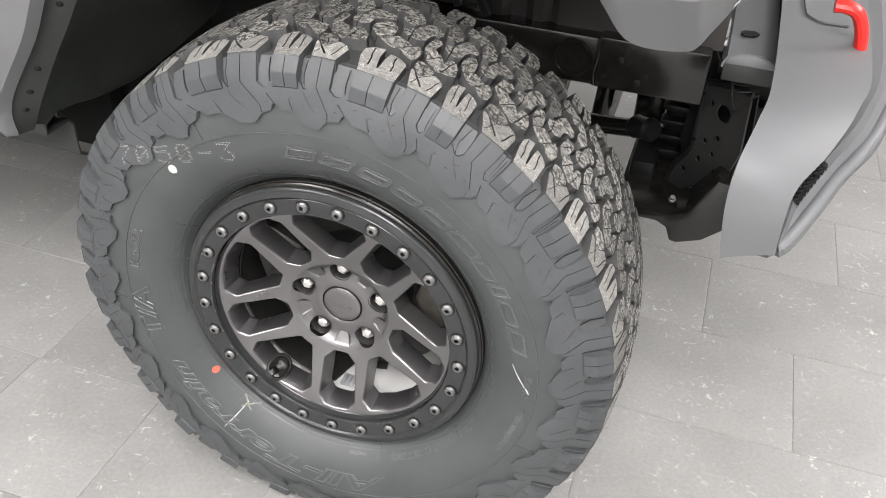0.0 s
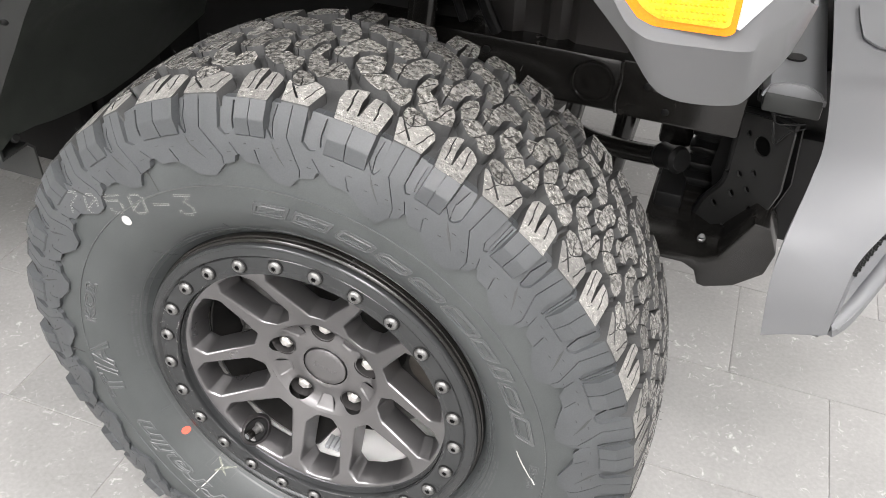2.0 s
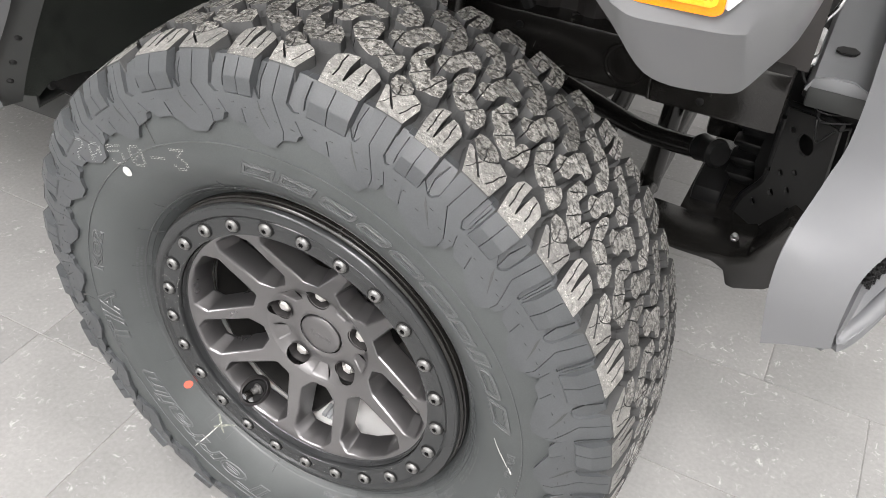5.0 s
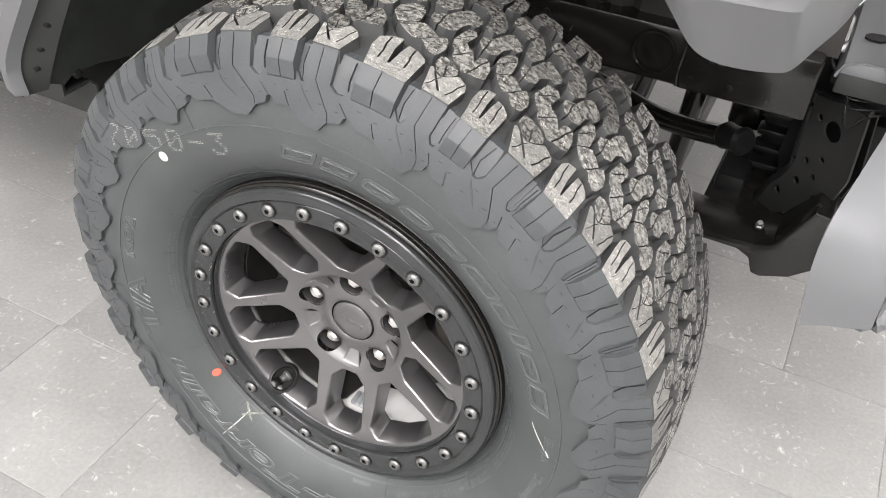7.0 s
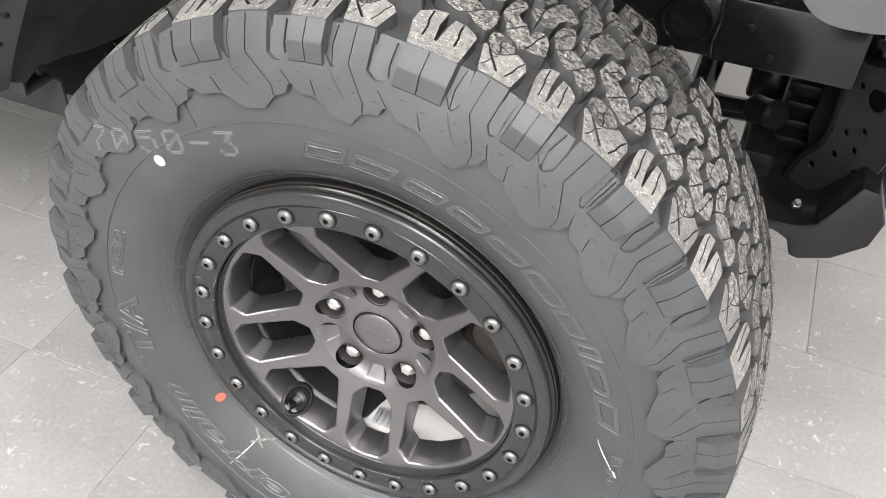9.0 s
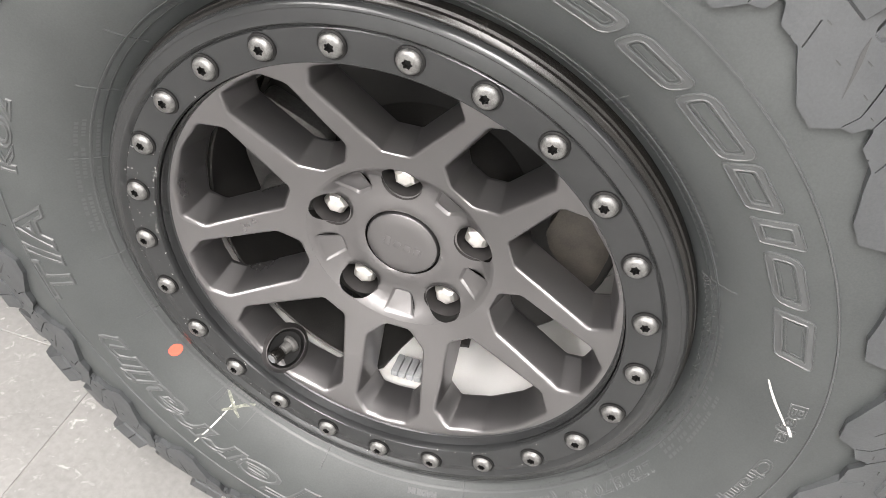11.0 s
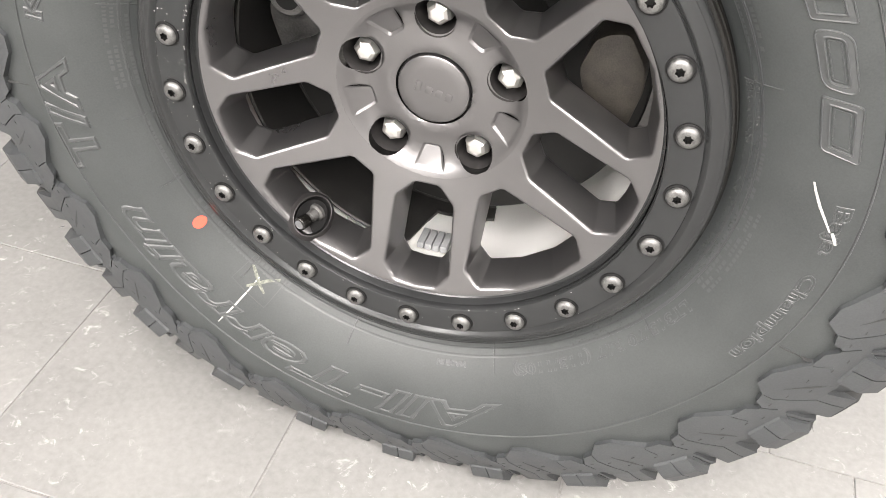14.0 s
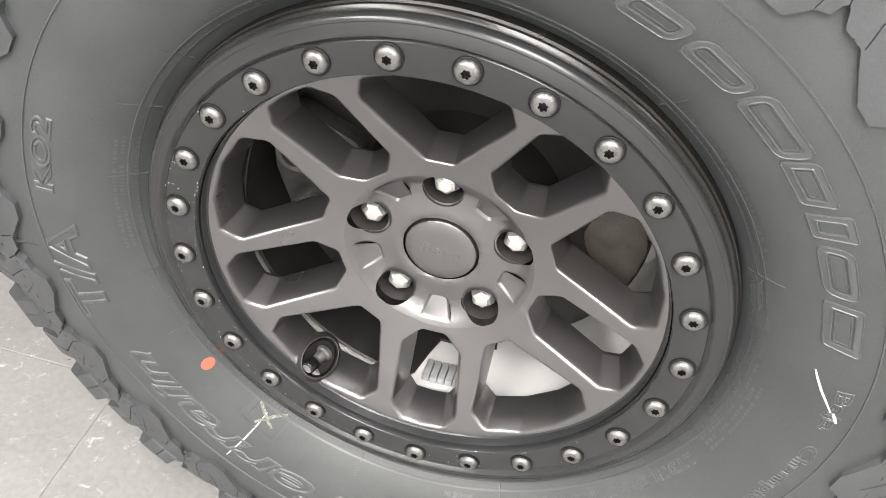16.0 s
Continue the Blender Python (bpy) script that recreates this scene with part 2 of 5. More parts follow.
def join(bm, sub, m=None, index=None):
    """Adds the mesh of sub to bm."""
    sub.verts.index_update()
    vs = [bm.verts.new(m @ v.co if m else v.co) for v in sub.verts]
    for f in sub.faces:
        g = bm.faces.new([vs[v.index] for v in f.verts])
        g.material_index = f.material_index if index is None else index
    sub.free()


def slab(bm, outline, thick, m, bevel=0.0):
    """A plate: an outline in its own x and y, given a thickness downwards and rounded edges, at the pose m."""
    sub = bmesh.new()
    top = sub.faces.new([sub.verts.new((x, y, 0)) for x, y in outline])
    got = bmesh.ops.extrude_face_region(sub, geom=[top])
    bmesh.ops.translate(sub, verts=[v for v in got["geom"] if isinstance(v, bmesh.types.BMVert)], vec=(0, 0, -thick))
    bmesh.ops.recalc_face_normals(sub, faces=sub.faces[:])
    if bevel:
        bmesh.ops.bevel(sub, geom=sub.edges[:], offset=bevel, segments=2, profile=0.5, affect="EDGES", clamp_overlap=True)
    join(bm, sub, m)


def fillet(points, rad, n=4):
    """A closed outline with its corners rounded."""
    out = []
    k = len(points)
    for i in range(k):
        a, b, c = (Vector(points[(i + d) % k]) for d in (-1, 0, 1))
        cut = min(rad, (a - b).length * 0.45, (c - b).length * 0.45)
        p, q = b + (a - b).normalized() * cut, b + (c - b).normalized() * cut
        for j in range(n + 1):
            t = j / n
            out.append(((1 - t) ** 2 * p + 2 * t * (1 - t) * b + t * t * q)[:])
    return out


def relief(bm, outline, put, low, high, grid=(), slits=(), top=0, side=0):
    """A raised piece over an outline in (u, v): put(u, v, height) places it. grid: lines (point, normal) that refine it;
    slits: (point, normal, half width, depth[, from, to]) are narrow cuts, which may end at two marks along them."""
    sub = bmesh.new()
    sub.faces.new([sub.verts.new((u, v, 0)) for u, v in outline])

    def split(p, nrm):
        bmesh.ops.bisect_plane(sub, geom=sub.verts[:] + sub.edges[:] + sub.faces[:], dist=1e-7, plane_co=(*p, 0), plane_no=(*nrm, 0))

    for p, nrm in grid:
        split(p, nrm)
    bands = []
    for p, nrm, w, depth, *ends in slits:
        nv = Vector(nrm).normalized()
        along = Vector((-nv.y, nv.x))
        lo, hi = ends if ends else (-1.0, 1.0)
        split(Vector(p) + nv * w, nv)
        split(Vector(p) - nv * w, nv)
        if ends:
            split(Vector(p) + along * lo, along)
            split(Vector(p) + along * hi, along)
        bands.append((Vector(p), nv, along, w, depth, lo, hi))
    heights = {}
    for f in sub.faces:
        c = f.calc_center_median().to_2d()
        h = high
        for p, nv, along, w, depth, lo, hi in bands:
            if abs((c - p).dot(nv)) < w and lo < (c - p).dot(along) < hi:
                h = high - depth
        heights[f] = h
    cache = {}

    def vert(v, h):
        key = (v, round(h, 6))
        if key not in cache:
            cache[key] = bm.verts.new(put(v.co.x, v.co.y, h))
        return cache[key]

    for f in sub.faces:
        g = bm.faces.new([vert(v, heights[f]) for v in f.verts])
        g.material_index = top if heights[f] == high else side
        for e in f.edges:
            others = [o for o in e.link_faces if o is not f]
            base = heights[others[0]] if others else low
            if base < heights[f] - 1e-9:
                a, b = e.verts
                w = bm.faces.new((vert(a, heights[f]), vert(b, heights[f]), vert(b, base), vert(a, base)))
                w.material_index = side
    sub.free()


# ---- floor and room ----

bm = bmesh.new()
box(bm, (-7, -6, -0.2), (7, 7, -0.0012))
floor = part("floor", bm, GROUT, None, smooth=False)
tagged(floor, "grey stone-look porcelain tiles with pale scuffs", "floor", kind="structure")
TILE_X, TILE_Y, ROW0, GAP = 0.600, 0.3025, 0.127, 0.0011


def tile_mesh(sx, sy):
    bm = bmesh.new()
    box(bm, (-sx / 2, -sy / 2, -0.01), (sx / 2, sy / 2, 0), 0.0009)
    me = bpy.data.meshes.new("tile")
    bm.to_mesh(me)
    bm.free()
    me.materials.append(STONE)
    return me


TILE, HALF = tile_mesh(TILE_X - 2 * GAP, TILE_Y - 2 * GAP), tile_mesh(TILE_X / 2 - 2 * GAP, TILE_Y - 2 * GAP)
SHORT = tile_mesh(TILE_X - 0.097 - 2 * GAP, TILE_Y - 2 * GAP)
STARTS = {0: -0.424, 1: -0.717, 2: 0.776, 3: 0.576}
far = bmesh.new()
for row in range(-19, 22):
    wide = TILE_X / 2 if row == 0 else TILE_X
    start = STARTS.get(row, (row * 0.37) % 0.6) % wide
    y = ROW0 + (row - 0.5) * TILE_Y
    for col in range(-24, 24):
        x = start + (col + 0.5) * wide
        cut_tile = row == 1 and -0.117 < x < 0.483
        if cut_tile:
            x = 0.1345
        elif row == 1 and x > 0.483:
            x -= 0.097
        if abs(x) > 6.7 or y < -5.8 or y > 6.8:
            continue
        if -2.3 < x < 2.2 and -1.1 < y < 3.2:
            t = new("tile", SHORT if cut_tile else HALF if row == 0 else TILE)
            t.location, t.parent = (x, y, 0), floor
        else:
            box(far, (x - wide / 2 + GAP, y - TILE_Y / 2 + GAP, -0.01), (x + wide / 2 - GAP, y + TILE_Y / 2 - GAP, 0))
tagged(part("far_tiles", far, STONE, floor, smooth=False), kind="stuff")

for name, lo, hi in (("wall_north", (-7, 7, 0), (7, 7.2, 3.4)), ("wall_south", (-7, -6.2, 0), (7, -6, 3.4)),
                     ("wall_east", (7, -6.2, 0), (7.2, 7.2, 3.4)), ("wall_west", (-7.2, -6.2, 0), (-7, 7.2, 3.4)), ("ceiling", (-7.2, -6.2, 3.4), (7.2, 7.2, 3.6))):
    bm = bmesh.new()
    box(bm, lo, hi)
    tagged(part(name, bm, WALL, None, smooth=False), "plain white painted " + name.split("_")[0], name.split("_")[0], kind="structure")

# ---- the wheel ----
wheel = new("wheel")
wheel.location = (0, 0, 0)
tagged(wheel, "dark grey alloy off-road wheel with a knobbly black tyre", "wheel")

SIDE = [(0.226, 0.042), (0.234, 0.031), (0.242, 0.0215), (0.252, 0.0110), (0.264, 0.0005), (0.278, -0.0085), (0.294, -0.0155), (0.312, -0.0188), (0.332, -0.0195),
        (0.350, -0.0178), (0.368, -0.0130), (0.385, -0.0062), (0.398, -0.0005), (0.408, 0.0050), (0.4145, 0.0095), (0.4175, 0.0140)]
SR, SY = [p[0] for p in SIDE], [p[1] for p in SIDE]
MID = 0.130


def give(p, outer=True):
    """The tyre's sag under load: its foot flattens on the floor and its walls bulge there."""
    dz = p.z - AXLE.z
    if dz < -0.16:
        k = min(1.0, (-0.16 - dz) / 0.20)
        k = k * k * (3 - 2 * k)
        rise = max(0.0, 1.0 - max(0.0, (-dz - 0.33) / 0.085))
        side = max(-1.0, min(1.0, (p.y - MID) / 0.12))
        p.y += side * 0.011 * k * (0.35 + 0.65 * rise)
    if p.z < 0.0012:
        p.z = 0.0012
    return p


def wall_at(r, a, h=0.0):
    """A point of the outer sidewall, raised by h."""
    y = float(np.interp(r, SR, SY))
    k = min(1.0, max(0.0, (r - 0.37) / 0.05))
    out = Vector((0, -1, 0)).lerp(Vector((0, -0.72, 0.7)), k).normalized()
    return give(polar(r + out.z * h, a, y + out.y * h))


def crown(y):
    """The radius of the tread's top over its width."""
    return 0.4400 - 0.0130 * ((y - MID) / 0.13) ** 2


bm = bmesh.new()
fine = [(r, float(np.interp(r, SR, SY))) for r in np.linspace(0.226, 0.4175, 26)]
over = [(0.4185 + 0.0070 * (1 - ((y - MID) / 0.115) ** 2), y) for y in np.linspace(0.022, 0.238, 13)]
back = [(r, 2 * MID - y) for r, y in fine[::-1]]
loop = fine + over + back
revolve(bm, loop, 180, closed=True, shape=lambda r, a, y: give(polar(r, a, y)), mats=[0] * (len(fine) - 1) + [1] * 14 + [0] * (len(back)))
tyre = part("tyre", bm, [RUBBER, GROOVE], wheel, "black rubber all-terrain tyre with dusty tread")

# raised circle lines of the sidewall
for rr, w, h in ((0.3275, 0.0011, 0.0011), (0.2545, 0.0012, 0.0010), (0.249, 0.0008, 0.0008)):
    bm = bmesh.new()
    revolve(bm, [(rr - w, -0.0006), (rr - w * 0.4, h), (rr + w * 0.4, h), (rr + w, -0.0006)], 180, shape=lambda r, a, h: wall_at(r, a, h))
    part("moulded_line", bm, LETTER, tyre)

# tread blocks: outlines in shares of a pitch round the tyre and metres across it; the pitches vary in length
PITCHES = 25
BEND = [(-20.835, -229.20), (-4.165, 7.23), (-3.835, 12.16), (-3.645, 13.04), (-3.355, 17.32), (-3.165, 21.04), (-2.835, 26.36), (-2.645, 28.09), (-2.355, 32.13), (-2.165, 35.27), (-1.835, 40.07), (-1.645, 41.71), (-1.355, 45.57), (-1.165, 48.42), (-0.835, 53.19), (-0.645, 55.27), (-0.355, 60.05), (-0.165, 63.22), (0.165, 67.51), (0.355, 69.88), (0.645, 74.08), (0.835, 76.23), (1.165, 82.62), (1.355, 86.73), (1.645, 90.89), (1.835, 92.81), (2.165, 97.52), (2.355, 101.19), (2.645, 106.9), (2.835, 108.76), (3.165, 115.79), (3.355, 120.60), (3.645, 123.90), (3.835, 126.00), (4.165, 130.80)]
BEND_U, BEND_A = [p[0] for p in BEND], [p[1] for p in BEND]


def bend(u):
    """The angle of a place u, counted in pitches."""
    turns = math.floor((u - BEND_U[0]) / PITCHES)
    return float(np.interp(u - turns * PITCHES, BEND_U, BEND_A)) + 360.0 * turns


AROUND = 0.105  # metres of a mean pitch at the tread
THIN, DEEP = 0.0007, 0.008


def zigzag(p, q, wide=THIN, depth=DEEP, kink=0.0006):
    """A sipe from mark to mark with a kink half-way."""
    a, b = Vector((p[0] * AROUND, p[1])), Vector((q[0] * AROUND, q[1]))
    d = (b - a).normalized()
    side = Vector((-d.y, d.x)) * kink
    line = [a, a.lerp(b, 0.36) + side, a.lerp(b, 0.64) - side, b]
    out = []
    for m, n in zip(line, line[1:]):
        e = (n - m).normalized()
        out.append((m, (e.y, -e.x), wide, depth, 0.0, (n - m).length))
    return out


def slot(p, q, wide, depth):
    """A straight open cut from mark to mark."""
    a, b = Vector((p[0] * AROUND, p[1])), Vector((q[0] * AROUND, q[1]))
    e = (b - a).normalized()
    return [(a, (e.y, -e.x), wide, depth, 0.0, (b - a).length)]


def tread_block(outline, slits, k, mats, far=False):
    """One block of the tread in the pitch k."""
    bm = bmesh.new()
    flat = fillet([(u * AROUND, y) for u, y in outline], 0.0009, 1)
    mid = Vector((sum(p[0] for p in flat), sum(p[1] for p in flat))) / len(flat)

    def put(u, v, h):
        if h < -0.012:
            u, v = u + (u - mid.x) * 0.07, v + (v - mid.y) * 0.07
        u, y = u / AROUND, v
        if far:
            u, y = -0.28 - u, 2 * MID - 0.004 - y
        p = polar(crown(y) + h, bend(u + k), y)
        if p.z < 0.0012:
            p.z = 0.0012
        return p

    relief(bm, flat, put, -0.0150, 0.0, slits=slits, top=0, side=1)
    bmesh.ops.triangulate(bm, faces=bm.faces[:])
    part("tread_block", bm, mats, tyre, smooth=False)


BROAD = [(0.165, -0.0020), (0.215, 0.0278), (0.215, 0.0430), (0.150, 0.0509), (0.062, 0.0532), (0.063, 0.0328), (0.034, 0.0117), (0.018, 0.0123), (0.014, 0.0327), (0.001, 0.0470), (-0.080, 0.0453), (-0.146, 0.0400), (-0.172, 0.0356), (-0.165, -0.0020)]
NOTCH = [(0.645, 0.0030), (0.748, 0.0356), (0.725, 0.0370), (0.655, 0.0315), (0.590, 0.0291), (0.533, 0.0333), (0.456, 0.0430), (0.355, 0.0375), (0.318, 0.0296), (0.355, 0.0030)]
CAP = [(-0.258, 0.0440), (-0.262, 0.0555), (-0.335, 0.0575), (-0.430, 0.0550), (-0.500, 0.0490), (-0.522, 0.0425), (-0.467, 0.0348), (-0.410, 0.0307), (-0.340, 0.0334)]
ESS = [(0.295, 0.0948), (0.298, 0.1075), (0.245, 0.1202), (0.175, 0.1238), (0.121, 0.1142), (0.096, 0.0976), (0.102, 0.0886), (0.049, 0.0925), (-0.039, 0.0864), (-0.101, 0.0808), (-0.151, 0.0855), (-0.205, 0.0794), (-0.239, 0.0676), (-0.219, 0.0557), (-0.183, 0.0507), (-0.095, 0.0549), (-0.040, 0.0636), (0.042, 0.0622), (0.118, 0.0673), (0.216, 0.0785)]
TWIN = [(0.792, 0.0917), (0.757, 0.1185), (0.659, 0.1220), (0.614, 0.1145), (0.640, 0.0956), (0.589, 0.0898), (0.530, 0.0875), (0.488, 0.0789), (0.455, 0.0730), (0.451, 0.0829), (0.420, 0.0886), (0.356, 0.0886), (0.281, 0.0763), (0.252, 0.0597), (0.350, 0.0550), (0.412, 0.0545), (0.481, 0.0504), (0.531, 0.0562), (0.604, 0.0596), (0.659, 0.0660), (0.684, 0.0752), (0.740, 0.0800)]
BOW = [(0.066, 0.1097), (0.072, 0.1197), (-0.020, 0.1273), (-0.041, 0.1403), (-0.090, 0.1531), (-0.128, 0.1571), (-0.213, 0.1514), (-0.296, 0.1459), (-0.317, 0.1369), (-0.286, 0.1273), (-0.223, 0.1285), (-0.166, 0.1188), (-0.159, 0.1049), (-0.090, 0.0989), (0.007, 0.1012)]
LINK = [(-0.013, 0.1848), (-0.003, 0.1990), (-0.058, 0.2106), (-0.153, 0.2019), (-0.274, 0.1968), (-0.377, 0.1896), (-0.469, 0.1754), (-0.519, 0.1648), (-0.548, 0.1507), (-0.481, 0.1334), (-0.375, 0.1372), (-0.345, 0.1508), (-0.376, 0.1619), (-0.305, 0.1688), (-0.255, 0.1642), (-0.180, 0.1767), (-0.070, 0.1760)]
BROAD_CUT = zigzag((0.115, 0.0130), (0.145, 0.0490)) + zigzag((-0.085, 0.0148), (-0.060, 0.0444))
NOTCH_CUT = slot((0.515, 0.0111), (0.668, 0.0328), 0.0012, 0.012) + zigzag((0.650, 0.0110), (0.577, 0.0285), 0.0005) + zigzag((0.440, 0.0111), (0.365, 0.0370))
CAP_CUT = zigzag((-0.425, 0.0320), (-0.385, 0.0480))
ESS_CUT = zigzag((0.215, 0.0782), (0.075, 0.0913)) + zigzag((0.000, 0.0636), (-0.110, 0.0814)) + zigzag((0.285, 0.0936), (0.140, 0.1142))
TWIN_CUT = zigzag((0.650, 0.0665), (0.520, 0.0870)) + zigzag((0.440, 0.0534), (0.360, 0.0885)) + zigzag((0.765, 0.0936), (0.640, 0.1123))
BOW_CUT = zigzag((-0.020, 0.0998), (-0.010, 0.1253)) + zigzag((-0.050, 0.1423), (-0.285, 0.1298))
LINK_CUT = zigzag((-0.060, 0.1765), (-0.120, 0.2025)) + zigzag((-0.280, 0.1670), (-0.340, 0.1905)) + zigzag((-0.360, 0.1480), (-0.535, 0.1600))
for k in range(PITCHES):
    tread_block(BROAD, BROAD_CUT, k, [DUSTY, GROOVE])
    tread_block(NOTCH, NOTCH_CUT, k, [DUSTY, GROOVE])
    tread_block(CAP, CAP_CUT, k, [TREAD, GROOVE])
    tread_block(ESS, ESS_CUT, k, [TREAD, GROOVE])
    tread_block(TWIN, TWIN_CUT, k, [TREAD, GROOVE])
    for half in (0, 0.5):
        tread_block(BOW, BOW_CUT, k - half, [TREAD, GROOVE])
        tread_block(LINK, LINK_CUT, k - half, [TREAD, GROOVE])
    tread_block(BROAD, BROAD_CUT, k, [TREAD, GROOVE], True)
    tread_block(NOTCH, NOTCH_CUT, k, [TREAD, GROOVE], True)

# shoulder of the sidewall: a toothed plateau with a blade up to each pointed block, and a proud pad under each slotted one
FLAT_R, FLAT_Y = (0.338, 0.350, 0.366, 0.380, 0.3955, 0.4110, 0.4262), (-0.0232, -0.0224, -0.0198, -0.0162, -0.0110, -0.0045, 0.0030)
PAD_R, PAD_Y = (0.3870, 0.3900, 0.4060, 0.4085, 0.4110, 0.4262), (-0.0128, -0.0150, -0.0142, -0.0136, -0.0122, -0.0020)


def shoulder(outline, k, radii, depths, cuts, low):
    """A thick piece of the shoulder in the pitch k; its face follows its own profile down the sidewall."""
    bm = bmesh.new()
    mid = sum(u for u, v in outline) / len(outline)

    def put(u, v, h):
        u = u / AROUND
        u += (u - mid) * max(0.0, -h) * (9.0 if low < -0.005 else 0.0)
        return give(polar(v, bend(u + k), float(np.interp(v, radii, depths)) - h))

    lines = [((0, r), (0, 1)) for r in radii[1:-1]]
    relief(bm, fillet([(u * AROUND, v) for u, v in outline], 0.0008, 1), put, low, 0.0, lines, cuts)
    bmesh.ops.triangulate(bm, faces=bm.faces[:])
    return bm


def cut(points, wide=0.0005, depth=0.0028):
    """Narrow cuts from mark to mark."""
    return [c for p, q in zip(points, points[1:]) for c in slot(p, q, wide, depth)]


PLATEAU = [(1.0, 0.3990), (0.83, 0.3990), (0.735, 0.3890), (0.690, 0.3890), (0.645, 0.3950), (0.645, 0.4258), (0.355, 0.4258), (0.362, 0.3935), (0.300, 0.3870), (0.250, 0.3880), (0.18, 0.3990), (0.0, 0.3990),
           (0.0, 0.3600), (0.080, 0.3600), (0.162, 0.3684), (0.205, 0.3672), (0.222, 0.3592), (0.335, 0.3555), (0.436, 0.3428), (0.620, 0.3430), (0.801, 0.3524), (0.919, 0.3597), (1.0, 0.3600)]
PLATEAU_CUT = cut([(0.515, 0.4250), (0.535, 0.3940), (0.345, 0.3655)]) + cut([(0.345, 0.3655), (0.338, 0.3560)]) + cut([(0.258, 0.3800), (0.175, 0.3672)]) + cut([(0.965, 0.3750), (0.905, 0.3610)])
FIN = [(0.740, 0.3880), (0.640, 0.3770), (0.512, 0.3620), (0.600, 0.3700), (0.700, 0.3800)]
PAD = [(0.165, 0.4260), (0.168, 0.4085), (0.185, 0.3880), (-0.165, 0.3880), (-0.165, 0.4085), (-0.165, 0.4260)]
PAD_CUT = cut([(0.010, 0.4255), (0.015, 0.4090), (0.010, 0.3890)])
VALLEY_OUT = [(0.352, 0.4205), (0.352, 0.3900), (0.300, 0.3850), (0.240, 0.3860), (0.172, 0.3960), (0.172, 0.4205)]
VALLEY_IN = [(0.830, 0.4205), (0.830, 0.3960), (0.735, 0.3870), (0.690, 0.3870), (0.650, 0.3930), (0.650, 0.4205)]
VALLEY_R, VALLEY_Y = (0.384, 0.3955, 0.4080, 0.4205), (-0.0125, -0.0068, -0.0005, 0.0085)
STEP = [(0.262, 0.4225), (0.262, 0.3950), (0.238, 0.3860), (0.185, 0.3860), (0.172, 0.3960), (0.172, 0.4225)]
STEP_R, STEP_Y = (0.384, 0.3955, 0.4080, 0.4225), (-0.0145, -0.0098, -0.0045, 0.0040)
for k in range(PITCHES):
    part("sidewall_groove_floor", shoulder(VALLEY_OUT, k, VALLEY_R, VALLEY_Y, [], -0.009), LUG, tyre)
    part("sidewall_groove_floor", shoulder(VALLEY_IN, k, VALLEY_R, VALLEY_Y, cut([(0.735, 0.4190), (0.765, 0.4030), (0.735, 0.3890)], 0.0008, 0.004), -0.009), LUG, tyre)
    part("sidewall_step", shoulder(STEP, k, STEP_R, STEP_Y, cut([(0.215, 0.4200), (0.225, 0.4010), (0.205, 0.3870)], 0.0008, 0.004), -0.009), LUG, tyre)
    part("sidewall_lug", shoulder(PLATEAU, k, FLAT_R, FLAT_Y, PLATEAU_CUT, -0.016), LUG, tyre)
    part("sidewall_lug", shoulder(PAD, k, PAD_R, PAD_Y, PAD_CUT, -0.012), LUG, tyre)
    # flat dark patch stands in for a shaded tapering groove
    part("sidewall_groove_patch", shoulder(FIN, k, FLAT_R, [y - 0.0003 for y in FLAT_Y], [], -0.0002), GROOVE, tyre, smooth=False)
    for u, r in ((0.62, 0.381), (0.45, 0.372), (0.72, 0.370), (0.27, 0.3700), (0.09, 0.3800), (0.93, 0.3770)):
        tick = [(u + 0.020, r), (u + 0.018, r - 0.0006), (u - 0.020, r - 0.0002), (u - 0.018, r + 0.0004)]
        part("mould_tick", shoulder(tick, k, FLAT_R, [y - 0.0004 for y in FLAT_Y], [], -0.0008), GROOVE, tyre, smooth=False)

# fine rubber hairs left by the mould
rng = random.Random(11)
bm = bmesh.new()
for k in range(170):
    a, y = rng.uniform(0, 360), rng.choice((0.004, 0.02, 0.06, 0.10, 0.14, 0.18, 0.22, 0.262))
    if abs((a + 90 + 180) % 360 - 180) < 30:
        continue
    p = polar(crown(y) - 0.002, a, y)
    out = (p - Vector((0, y, AXLE.z))).normalized()
    tip = p + out * rng.uniform(0.004, 0.009) + Vector((rng.uniform(-0.003, 0.003), rng.uniform(-0.004, 0.002), rng.uniform(-0.003, 0.003)))
    stem(bm, p, tip, [(0, 0.00045), (1, 0.0002)], 4)
tagged(part("rubber_hair", bm, GROOVE, tyre), kind="stuff")

# ---- rim ----
P0 = 18.8  # angle of the first lug


def face_y(r):
    """The depth of the spokes' front over the radius."""
    return 0.016 + max(0.0, 0.188 - r) / 0.103 * 0.031


def xy(r, a):
    return (r * math.cos(radians(a)), r * math.sin(radians(a)))


